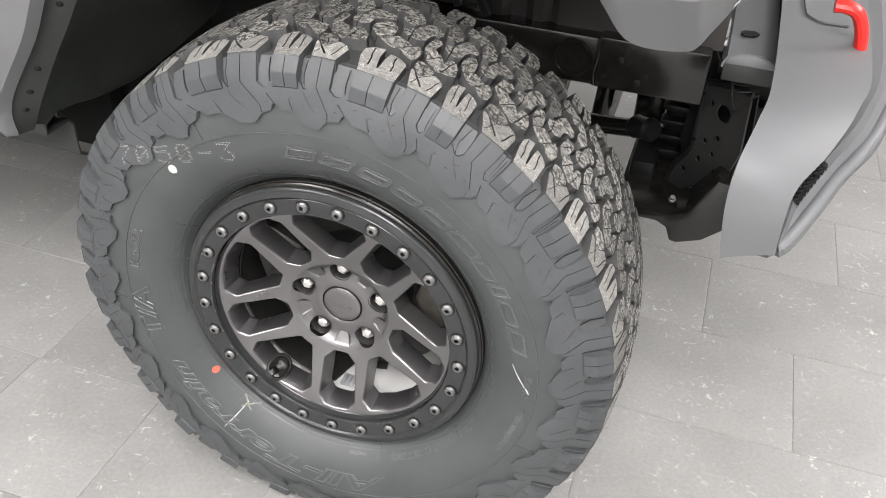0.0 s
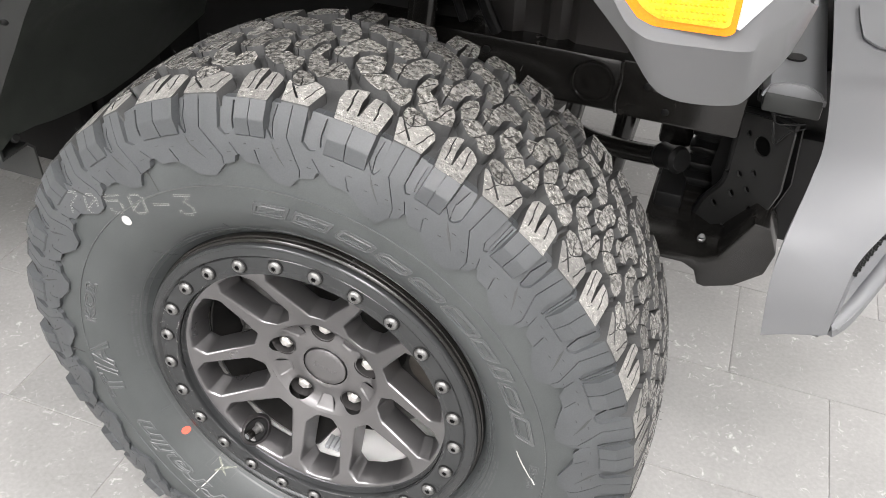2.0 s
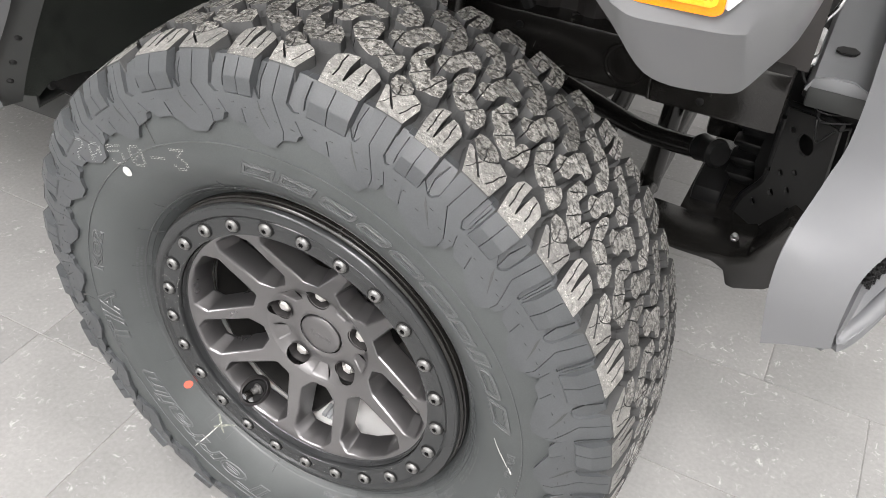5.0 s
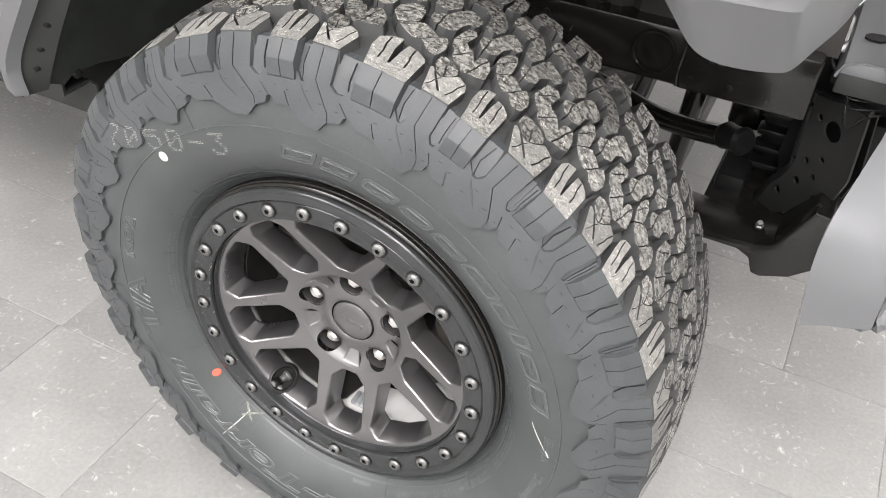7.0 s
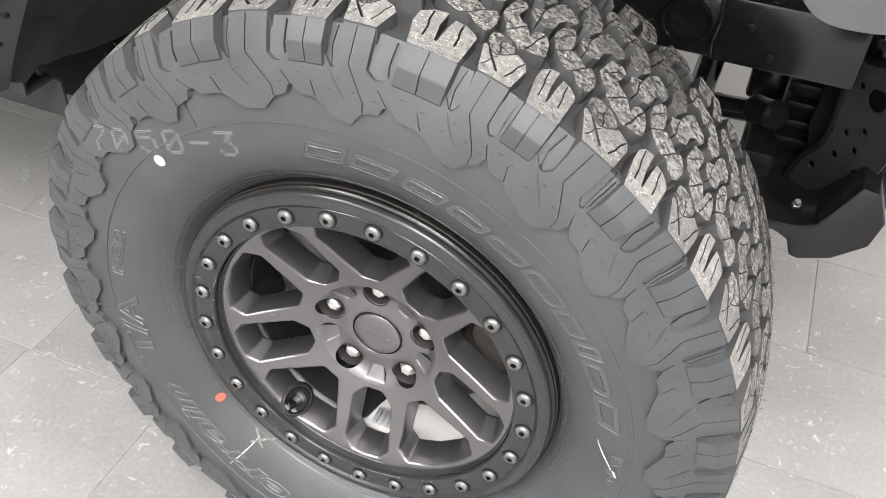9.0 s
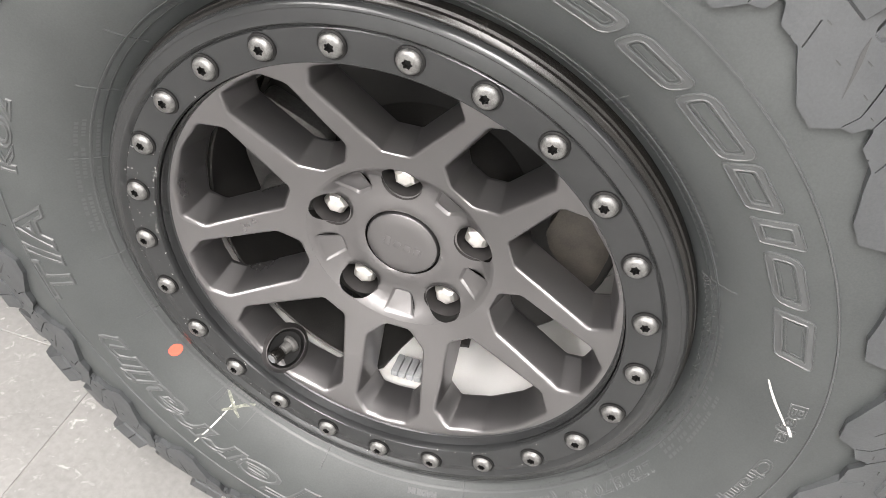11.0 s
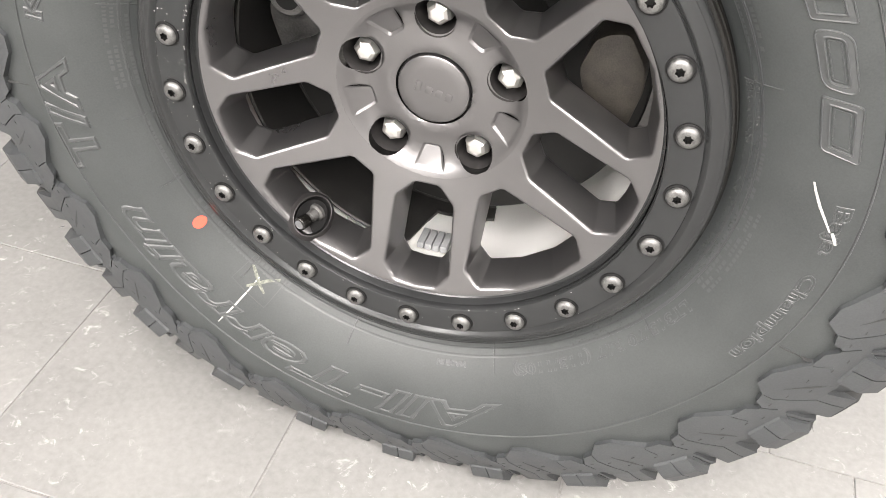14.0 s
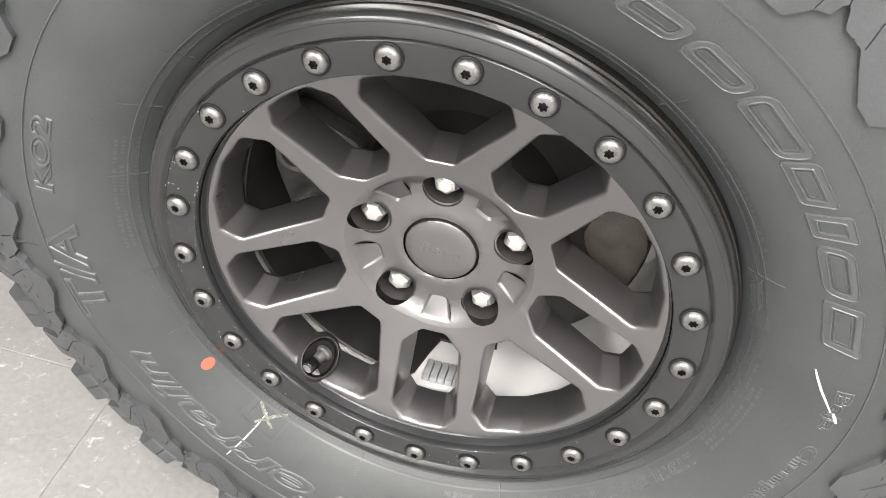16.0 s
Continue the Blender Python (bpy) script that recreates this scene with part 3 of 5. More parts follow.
def spoke_face():
    """The spoked front: a dished plate with ten six-sided windows whose walls slope inwards."""
    bm = bmesh.new()

    def ring(points, y_of):
        return [bm.verts.new((x, y_of(math.hypot(x, z)), AXLE.z + z)) for x, z in points]

    windows = []
    for k in range(5):
        p, q = P0 + 72 * k, P0 + 72 * k + 36
        wide = [xy(0.101, p - 6.5), xy(0.101, p + 6.5), xy(0.165, p + 19.8), xy(0.1812, p + 16.6), xy(0.1845, p + 6), xy(0.1845, p - 6), xy(0.1812, p - 16.6), xy(0.165, p - 19.8)]
        slim = [xy(0.090, q - 7), xy(0.090, q + 7), xy(0.107, q + 14.0), xy(0.171, q + 10.2), xy(0.1838, q + 6.0), xy(0.1845, q), xy(0.1838, q - 6.0), xy(0.171, q - 10.2), xy(0.107, q - 14.0)]
        windows += [fillet(wide, 0.0016, 1), fillet(slim, 0.0016, 1)]

    def narrow(points, d):
        """The outline drawn in by about d on all sides, towards the window's own middle line."""
        c = Vector((sum(p[0] for p in points), sum(p[1] for p in points))).normalized()
        side = Vector((-c.y, c.x))
        rs, ts = [Vector(p).dot(c) for p in points], [Vector(p).dot(side) for p in points]
        mid, half, wide = (max(rs) + min(rs)) / 2, (max(rs) - min(rs)) / 2, max(ts)
        return [(c * (mid + (r - mid) * (1 - d / half)) + side * t * (1 - d / wide))[:] for r, t in zip(rs, ts)]

    def grow(points, d):
        """The outline moved outwards by d."""
        n = len(points)
        out = []
        for i in range(n):
            a, b = Vector(points[i - 1]), Vector(points[(i + 1) % n])
            t = (b - a).normalized()
            out.append((points[i][0] - t.y * d, points[i][1] + t.x * d))
        return out

    n = 120
    outer = [xy(0.1885, 360 * i / n) for i in range(n)]
    inner = [xy(0.0815, 360 * i / n) for i in range(n)]
    edges = []
    top = [ring(outer, face_y), ring(inner, face_y)]
    for w in windows:
        a = ring(grow(w, 0.0030), face_y)
        a2 = ring(grow(w, 0.0017), lambda r: face_y(r) + 0.0004)
        b = ring(grow(w, 0.0007), lambda r: face_y(r) + 0.0014)
        c = ring(w, lambda r: face_y(r) + 0.0036)
        d = ring(narrow(w, 0.0072), lambda r: 0.050 + 0.30 * max(0.0, 0.175 - r))
        e = ring(narrow(w, 0.0060), lambda r: 0.054 + 0.30 * max(0.0, 0.175 - r))
        for p, q in ((a, a2), (a2, b), (b, c), (c, d), (d, e)):
            for i in range(len(p)):
                j = (i + 1) % len(p)
                bm.faces.new((p[i], p[j], q[j], q[i]))
        top.append(a)
    plate = bmesh.new()
    for loop in top:
        vs = [plate.verts.new((v.co.x, 0, v.co.z)) for v in loop]
        edges += [plate.edges.new((vs[i], vs[(i + 1) % len(vs)])) for i in range(len(vs))]
    bmesh.ops.triangle_fill(plate, use_beauty=True, use_dissolve=False, edges=edges)
    for i in range(-18, 19):
        for nrm in ((1, 0, 0), (0, 0, 1)):
            bmesh.ops.bisect_plane(plate, geom=plate.verts[:] + plate.edges[:] + plate.faces[:], dist=1e-6, plane_co=(i * 0.0105, 0, AXLE.z + i * 0.0105), plane_no=nrm)
    for v in plate.verts:
        v.co.y = face_y(math.hypot(v.co.x, v.co.z - AXLE.z))
    join(bm, plate)
    bmesh.ops.remove_doubles(bm, verts=bm.verts[:], dist=1e-5)
    return bm


rim = part("rim", spoke_face(), RIM, wheel, "satin dark granite alloy rim with ten windows")

# hub dish inside the spokes, pierced by the nut pockets
HUB = [(0.032, 0.0590), (0.0345, 0.0570), (0.040, 0.0570), (0.050, 0.0588), (0.058, 0.0592), (0.065, 0.0584), (0.0700, 0.0560), (0.0740, 0.0529), (0.0775, 0.0502), (0.0800, 0.0488), (0.0816, 0.0481), (0.0830, 0.0477)]


def hub_y(r):
    return float(np.interp(r, [p[0] for p in HUB], [p[1] for p in HUB]))


HOLLOW = [(-0.0080, 0.0540), (0.0080, 0.0540), (0.0150, 0.0775), (-0.0150, 0.0775)]


def hub_dish():
    bm = bmesh.new()
    loops = [[xy(0.0815, 3 * i) for i in range(120)], [xy(0.0330, 5 * i) for i in range(72)]]
    for k in range(5):
        c, sn = math.cos(radians(P0 + 72 * k)), math.sin(radians(P0 + 72 * k))
        oval = [(0.0650 + 0.0158 * math.cos(2 * math.pi * i / 28) + (0.0012 if math.cos(2 * math.pi * i / 28) > 0 else 0), 0.0166 * math.sin(2 * math.pi * i / 28)) for i in range(28)]
        loops.append([(u * c - v * sn, u * sn + v * c) for u, v in oval])
    hollows = []
    for k in range(5):
        c, sn = math.cos(radians(P0 + 36 + 72 * k)), math.sin(radians(P0 + 36 + 72 * k))
        hollows.append([(v * c - u * sn, v * sn + u * c) for u, v in fillet(HOLLOW, 0.003, 3)])
    loops += hollows
    edges = []
    for loop in loops:
        vs = [bm.verts.new((x, 0.05, AXLE.z + z)) for x, z in loop]
        edges += [bm.edges.new((vs[i], vs[(i + 1) % len(vs)])) for i in range(len(vs))]
    bmesh.ops.triangle_fill(bm, use_beauty=True, use_dissolve=False, edges=edges)
    for i in range(-20, 21):
        for nrm in ((1, 0, 0), (0, 0, 1)):
            bmesh.ops.bisect_plane(bm, geom=bm.verts[:] + bm.edges[:] + bm.faces[:], dist=1e-6, plane_co=(i * 0.0041, 0, AXLE.z + i * 0.0041), plane_no=nrm)
    for v in bm.verts:
        v.co.y = hub_y(math.hypot(v.co.x, v.co.z - AXLE.z))
    for loop in hollows:
        mid = Vector((sum(p[0] for p in loop), sum(p[1] for p in loop))) / len(loop)
        rows = [[bm.verts.new((x, hub_y(math.hypot(x, z)), AXLE.z + z)) for x, z in loop]]
        for keep, share in ((0.96, 0.08), (0.88, 0.60), (0.78, 1.0)):
            inner = [mid + (Vector(p) - mid) * keep for p in loop]
            rows.append([bm.verts.new((p.x, hub_y(p.length) + share * 0.0015 * max(0.0, min(1.0, (0.079 - p.length) / 0.018)), AXLE.z + p.y)) for p in inner])
        for p, q in zip(rows, rows[1:]):
            for i in range(len(p)):
                bm.faces.new((p[i], p[(i + 1) % len(p)], q[(i + 1) % len(p)], q[i]))
        bm.faces.new(rows[-1])
    return bm


part("hub_dish", hub_dish(), RIM, rim)
# back wall and barrel behind the spokes
bm = bmesh.new()
revolve(bm, [(0.1885, 0.0160), (0.1897, 0.0148), (0.1906, 0.0098), (0.1912, 0.0076), (0.1918, 0.0120), (0.1900, 0.040)], 120)
part("rim_edge", bm, RING, rim)
bm = bmesh.new()
revolve(bm, [(0.1780, 0.0535), (0.1830, 0.0570), (0.1868, 0.0640), (0.1880, 0.0930), (0.1856, 0.0985), (0.1850, 0.145), (0.196, 0.175), (0.204, 0.205), (0.216, 0.232), (0.2235, 0.236), (0.2235, 0.240), (0.215, 0.238), (0.206, 0.208), (0.198, 0.178), (0.192, 0.10), (0.1915, 0.03)], 120)
part("barrel", bm, BARREL, rim, "silver painted inner barrel")

# beadlock ring with its lip
bm = bmesh.new()
revolve(bm, [(0.1922, 0.020), (0.1922, 0.0048), (0.1925, 0.0028), (0.1932, 0.0016), (0.1945, 0.0010), (0.2176, 0.0010), (0.2184, 0.0017), (0.2192, 0.0012), (0.2206, -0.0008), (0.2222, -0.0018), (0.2242, -0.0017), (0.2285, 0.0000), (0.2305, 0.0006),
             (0.2312, 0.0003), (0.2330, 0.0008), (0.2345, 0.0024), (0.2353, 0.0050), (0.2352, 0.0072), (0.2335, 0.0080), (0.2335, 0.0110), (0.2200, 0.0110)], 180)
ring = part("beadlock_ring", bm, RING, rim, "matte black bolted outer ring")

bm = bmesh.new()
revolve(bm, [(0.2330, 0.0084), (0.2345, 0.0090), (0.2362, 0.0096), (0.2378, 0.0112), (0.2380, 0.0136), (0.2364, 0.0146), (0.2364, 0.0162), (0.2384, 0.0172), (0.2392, 0.0190), (0.2392, 0.026), (0.2300, 0.036), (0.2140, 0.038)], 180)
part("bead_flange", bm, CHASSIS, rim, "gloss black outer bead flange")

# ring bolts
bm = bmesh.new()
c = Vector((0.207, 0, AXLE.z))
prof = [(0.0104, 0.0016), (0.0104, -0.0002), (0.0098, -0.0006), (0.0088, -0.0008), (0.0084, -0.0022), (0.0074, -0.0036), (0.0056, -0.0044)]
n = 24
rings = [[bm.verts.new(c + Vector((r * math.cos(2 * math.pi * i / n), y, r * math.sin(2 * math.pi * i / n)))) for i in range(n)] for r, y in prof]
star = [0.0037 if i % 4 == 0 else 0.0026 if i % 4 == 2 else 0.0031 for i in range(n)]
rings.append([bm.verts.new(c + Vector((star[i] * math.cos(2 * math.pi * i / n), -0.0045, star[i] * math.sin(2 * math.pi * i / n)))) for i in range(n)])
rings.append([bm.verts.new(c + Vector((star[i] * math.cos(2 * math.pi * i / n), -0.0010, star[i] * math.sin(2 * math.pi * i / n)))) for i in range(n)])
for k, (p, q) in enumerate(zip(rings, rings[1:])):
    for i in range(n):
        f = bm.faces.new((p[i], p[(i + 1) % n], q[(i + 1) % n], q[i]))
        # black on the washer rim, and in the socket for its shade
        f.material_index = 1 if k < 3 or k == len(rings) - 2 else 0
f = bm.faces.new(rings[-1])
f.material_index = 1
bolt = part("ring_bolt", bm, [STEEL, BLACK], rim, "zinc plated button-head bolt")
bolt.matrix_basis = turn(P0 + 7.2)
for k in range(1, 25):
    again(bolt, turn(P0 + 7.2 + 14.4 * k) @ Matrix.Translation(c) @ Matrix.Rotation(1.7 * k, 4, "Y") @ Matrix.Translation(-c))

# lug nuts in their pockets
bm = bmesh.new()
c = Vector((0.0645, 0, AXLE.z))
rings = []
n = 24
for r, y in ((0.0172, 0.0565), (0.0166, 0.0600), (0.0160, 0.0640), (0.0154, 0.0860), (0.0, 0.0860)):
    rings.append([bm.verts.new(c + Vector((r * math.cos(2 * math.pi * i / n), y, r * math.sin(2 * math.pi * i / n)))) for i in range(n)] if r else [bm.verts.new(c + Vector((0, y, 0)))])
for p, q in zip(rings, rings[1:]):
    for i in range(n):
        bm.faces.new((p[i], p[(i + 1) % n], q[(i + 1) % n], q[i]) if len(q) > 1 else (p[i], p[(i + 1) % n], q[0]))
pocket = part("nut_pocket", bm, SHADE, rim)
bm = bmesh.new()
prof = [(0.0, 0.0600), (0.0060, 0.0604), (0.0090, 0.0622), (0.0110, 0.0655), (0.0115, 0.0670), (0.0115, 0.086)]
n = 6
rings = [[bm.verts.new(c + Vector((r * math.cos(2 * math.pi * i / n), y, r * math.sin(2 * math.pi * i / n)))) for i in range(n)] if r else [bm.verts.new(c + Vector((0, y, 0)))] for r, y in prof]
for p, q in zip(rings, rings[1:]):
    for i in range(n):
        bm.faces.new((p[i], p[(i + 1) % n], q[(i + 1) % n], q[i]) if len(p) > 1 else (p[0], q[(i + 1) % n], q[i]))
nut = part("lug_nut", bm, NUT, rim, "bright plated hexagonal lug nut", smooth=False)
for k in range(5):
    m = turn(P0 + 72 * k) @ Matrix.Translation(c) @ Matrix.Rotation(0.9 * k, 4, "Y") @ Matrix.Translation(-c)
    if k:
        again(nut, m)
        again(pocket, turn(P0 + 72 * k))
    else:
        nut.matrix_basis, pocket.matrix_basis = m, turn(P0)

# centre cap
bm = bmesh.new()
revolve(bm, [(0.0312, 0.068), (0.0312, 0.0590), (0.0306, 0.0570), (0.0292, 0.0560), (0.0200, 0.0552), (0.0100, 0.0548), (0.0005, 0.0547)], 72)
part("centre_cap", bm, RIM, rim, "round grey centre cap")

# black ring put in as the shade of the gap round the cap
bm = bmesh.new()
revolve(bm, [(0.0300, 0.0640), (0.0345, 0.0640)], 72)
part("cap_gap_shade", bm, BLACK, rim)

# brake behind the spokes
bm = bmesh.new()
revolve(bm, [(0.092, 0.128), (0.168, 0.128), (0.170, 0.130), (0.170, 0.150), (0.168, 0.152), (0.092, 0.152)], 96, closed=True)
part("brake_disc", bm, DISC, wheel, "dark coated iron brake disc")
bm = bmesh.new()
revolve(bm, [(0.0005, 0.086), (0.082, 0.086), (0.086, 0.090), (0.092, 0.128)], 96)
part("disc_hat", bm, CAST, wheel)
# black stands in for the depth and shade of the shallow valve cup
VALVE = noisy("black cup shade", (0.004, 0.004, 0.004), (0.008, 0.008, 0.008), 60.0, 900.0, (0.6, 0.7), 0.05, 0.0, 0.001, 0.15)
# added dark sheet behind the spokes, stands in for shade on the barrel
bm = bmesh.new()
rows = []
for a in np.linspace(-207, -74, 66):
    start = 0.0610 if a < -97 else 0.0610 + 0.057 * min(1.0, (a + 97) / 4)
    rows.append([polar(0.1780, a, start), polar(0.1822, a, start + 0.003), polar(0.1812, a, max(start + 0.006, 0.100)), polar(0.1770, a, max(start + 0.010, 0.135)), polar(0.120, a, 0.150)])
sub = bmesh.new()
vs = [[sub.verts.new(p) for p in row] for row in rows]
for p, q in zip(vs, vs[1:]):
    for i in range(len(p) - 1):
        sub.faces.new((p[i], p[i + 1], q[i + 1], q[i]))
bmesh.ops.recalc_face_normals(sub, faces=sub.faces[:])
bmesh.ops.solidify(sub, geom=sub.faces[:], thickness=0.002)
join(bm, sub)
part("barrel_shade_sheet", bm, CAST, wheel, "added dark sheet over part of the barrel")

# valve in its cup, balance weights, caliper
va = P0 - 144 - 0.5


def valve_loop(bm, size, deeper):
    """A ring round the valve; its mouth leans from the outer edge down to the spokes."""
    out = []
    for i in range(40):
        t = 2 * math.pi * i / 40
        r = 0.1735 + 0.0100 * size * math.cos(t) + deeper * 0.75
        y = 0.0285 - 0.0180 * size * math.cos(t) + deeper * 0.35
        out.append(bm.verts.new(polar(r, va + math.degrees(0.0160 * size * math.sin(t) / 0.1735), y)))
    return out


bm = bmesh.new()
rows = [valve_loop(bm, 1.30, 0.014), valve_loop(bm, 1.10, 0.004), valve_loop(bm, 1.04, 0.0006), valve_loop(bm, 1.00, 0.0), valve_loop(bm, 0.96, 0.0006), valve_loop(bm, 0.93, 0.0022), valve_loop(bm, 0.84, 0.0060), valve_loop(bm, 0.40, 0.0072)]
for k, (p, q) in enumerate(zip(rows, rows[1:])):
    for i in range(40):
        f = bm.faces.new((p[i], p[(i + 1) % 40], q[(i + 1) % 40], q[i]))
        f.material_index = 1 if k < 4 else 0
f = bm.faces.new(rows[-1])
part("valve_cup", bm, [VALVE, SHADE], rim, "shallow cup round the valve, shade painted in")
foot, tip = polar(0.1740, va + 0.6, 0.0370), polar(0.1775, va - 1.6, 0.0125)
bm = bmesh.new()
stem(bm, foot, tip, [(0, 0.0085), (0.12, 0.0082), (0.18, 0.0060), (0.45, 0.0050), (0.47, 0.0042), (0.56, 0.0042), (0.58, 0.0052), (0.96, 0.0054), (1.0, 0.0046)], 18)
part("valve_stem", bm, KNUCKLE, rim, "dull grey valve stem")
bm = bmesh.new()
stem(bm, foot.lerp(tip, 0.60), tip + (tip - foot) * 0.03, [(0, 0.0060), (0.06, 0.0064), (0.90, 0.0064), (0.97, 0.0058), (1.0, 0.0050)], 18)
part("valve_cap", bm, CHASSIS, rim, "black ribbed dust cap")
bm = bmesh.new()
stem(bm, foot.lerp(tip, 1.02), tip + (tip - foot) * 0.045, [(0, 0.0046), (1.0, 0.0044)], 18)
part("cap_end", bm, PLASTIC, rim)
wa = P0 - 108
bm = bmesh.new()
for i in range(4):
    m = turn(wa - 3.7 + 2.45 * i) @ Matrix.Translation((0.1835, 0.0800, AXLE.z))
    box(bm, (-0.0050, -0.0115, -0.0033), (0.0022, 0.0115, 0.0033), 0.0007, m)
part("wheel_weight", bm, LEAD, rim, "row of four grey stick-on weights")
bm = bmesh.new()
outline = [xy(r, a) for r, a in ((0.116, 16), (0.134, 26), (0.148, 26.5), (0.161, 25), (0.1675, 15), (0.166, 8), (0.158, -3), (0.151, -7.5), (0.134, -2), (0.118, 7))]
slab(bm, fillet(outline, 0.005, 3), 0.085, Matrix(((1, 0, 0, 0), (0, 0, -1, 0.080), (0, 1, 0, AXLE.z), (0, 0, 0, 1))), 0.005)
part("brake_caliper", bm, RUSTY, wheel, "rough brownish cast iron brake caliper")
bm = bmesh.new()
outline = [xy(r, a) for r, a in ((0.100, 150), (0.168, 152), (0.172, 175), (0.160, 198), (0.105, 200))]
slab(bm, fillet(outline, 0.010, 3), 0.02, Matrix(((1, 0, 0, 0), (0, 0, -1, 0.108), (0, 1, 0, AXLE.z), (0, 0, 0, 1))), 0.004)
part("knuckle_arm", bm, KNUCKLE, wheel)
for r, a in ((0.148, 165), (0.135, 190)):
    bm = bmesh.new()
    stem(bm, polar(r, a, 0.110), polar(r, a, 0.090), [(0, 0.022), (0.6, 0.020), (0.9, 0.018), (1.0, 0.016)], 24)
    part("knuckle_boss", bm, KNUCKLE, wheel)
    # raised black disc stands in for the dark hole
    bm = bmesh.new()
    stem(bm, polar(r, a, 0.092), polar(r, a, 0.0893), [(0, 0.0115), (1.0, 0.0110)], 24)
    part("knuckle_hole_disc", bm, BLACK, wheel)

# ---- sidewall lettering and marks ----


def text_mesh(words, height, thick):
    """Outlined letters, cap height as given, from the built-in font."""
    data = bpy.data.curves.new("letters", "FONT")
    data.body, data.size, data.fill_mode, data.bevel_depth, data.bevel_resolution, data.resolution_u = words, height / 0.69, "NONE", thick * 1.5, 1, 3
    data.offset = height * 0.035
    ob = bpy.data.objects.new("letters", data)
    scene.collection.objects.link(ob)
    bpy.context.view_layer.update()
    me = bpy.data.meshes.new_from_object(ob.evaluated_get(bpy.context.evaluated_depsgraph_get()))
    bpy.data.objects.remove(ob)
    return me


def ring_text(name, words, r0, height, a0, a1, thick=0.0008, slant=0.0, label=""):
    """Raised letters round the sidewall, clockwise from the angle a0 to a1, their tops outwards."""
    me = text_mesh(words, height, thick)
    xs = [v.co.x for v in me.vertices]
    lo, hi = min(xs), max(xs)
    for v in me.vertices:
        x, y, z = v.co
        a = a0 + (a1 - a0) * ((x + slant * y) - lo) / (hi - lo)
        v.co = wall_at(r0 + y, a, z)
    part_mesh(name, me, LETTER, tyre, label)


ring_text("lettering", "All-Terrain", 0.2930, 0.0262, -69.0, -150.8, 0.0008, 0.25, "raised outlined lettering All-Terrain")
ring_text("lettering", "T/A", 0.2960, 0.0285, -160.5, -181.0, 0.0010, 0.0, "raised outlined capital letters")
ring_text("lettering", "KO2", 0.3065, 0.0135, 173.5, 159.0, 0.0007, 0.0, "small raised outlined letters and a digit")
ring_text("lettering", "Baja", 0.3085, 0.010, 4.5, -3.5, 0.0003)
ring_text("lettering", "Champion", 0.3085, 0.010, -7.0, -26.0, 0.0003)
ring_text("lettering", "LT315/70 R17 (113/110S)", 0.2600, 0.0075, -25.0, -66.0, 0.00022)
ring_text("lettering", "MADE IN", 0.2585, 0.0035, -76.0, -82.5, 0.0003)


def frame_piece(a, r, wide, high, bow):
    """A raised double outline on the sidewall, a plain stand-in for one moulded mark."""
    bm = bmesh.new()
    k = 0.300 * math.pi / 180

    def loop(inset, round_off):
        w, lo, hi = wide * k / 2 - inset, r + inset, r + high - inset
        return fillet([(-w, lo), (w, lo), (w, hi), (-w, hi)], max(0.0012, round_off - inset), 4)

    def ridge(levels):
        rows = []
        for inset, h in levels:
            rows.append([bm.verts.new(wall_at(v, a - u / k - 1.8 * (v - r) / high, h)) for u, v in loop(inset, bow)])
        for p, q in zip(rows, rows[1:]):
            for i in range(len(p)):
                bm.faces.new((p[i], p[(i + 1) % len(p)], q[(i + 1) % len(p)], q[i]))

    ridge([(0.0, -0.001), (0.0004, 0.0009), (0.0010, 0.0012), (0.0016, 0.0006), (0.0046, 0.0006), (0.0052, 0.0013), (0.0060, 0.0010), (0.0064, -0.0006)])
    if wide * k > 0.026:
        ridge([(0.0073, -0.001), (0.0075, 0.0006), (0.0081, 0.0006), (0.0084, -0.001)])
    return bm


MARKS = [(98.0, 89.4, 0.3105, 0.003), (88.4, 79.6, 0.3100, 0.003), (78.2, 69.6, 0.3100, 0.008), (68.8, 60.9, 0.3090, 0.009), (60.2, 51.8, 0.3090, 0.009), (51.2, 41.6, 0.3120, 0.009), (41.4, 34.6, 0.3110, 0.004), (33.4, 29.4, 0.3160, 0.003), (28.6, 20.4, 0.3120, 0.009), (19.4, 11.4, 0.3150, 0.004)]
for a0, a1, top_r, bow in MARKS:
    part("moulded_mark", frame_piece((a0 + a1) / 2 + 0.9, 0.2895, a0 - a1, top_r - 0.2895, bow), LETTER, tyre)

# moulding lines, vent ticks and small raised marks near the bead
for a, r0, r1, w in ((72.9, 0.338, 0.414, 0.0007), (119.0, 0.330, 0.410, 0.0007), (-20.0, 0.330, 0.372, 0.0008), (-98.0, 0.337, 0.40, 0.0006), (-175.0, 0.337, 0.40, 0.0006)):
    bm = bmesh.new()
    k = 180 / math.pi / 0.37
    rows = [[bm.verts.new(wall_at(r, a + u * w * k, h)) for u, h in ((-1, -0.001), (-0.5, 0.0034 if r > 0.352 else 0.0006), (0.5, 0.0034 if r > 0.352 else 0.0006), (1, -0.001))] for r in np.linspace(r0, r1, 14)]
    for p, q in zip(rows, rows[1:]):
        for i in range(3):
            bm.faces.new((p[i], p[i + 1], q[i + 1], q[i]))
    part("mould_seam", bm, GROOVE, tyre)
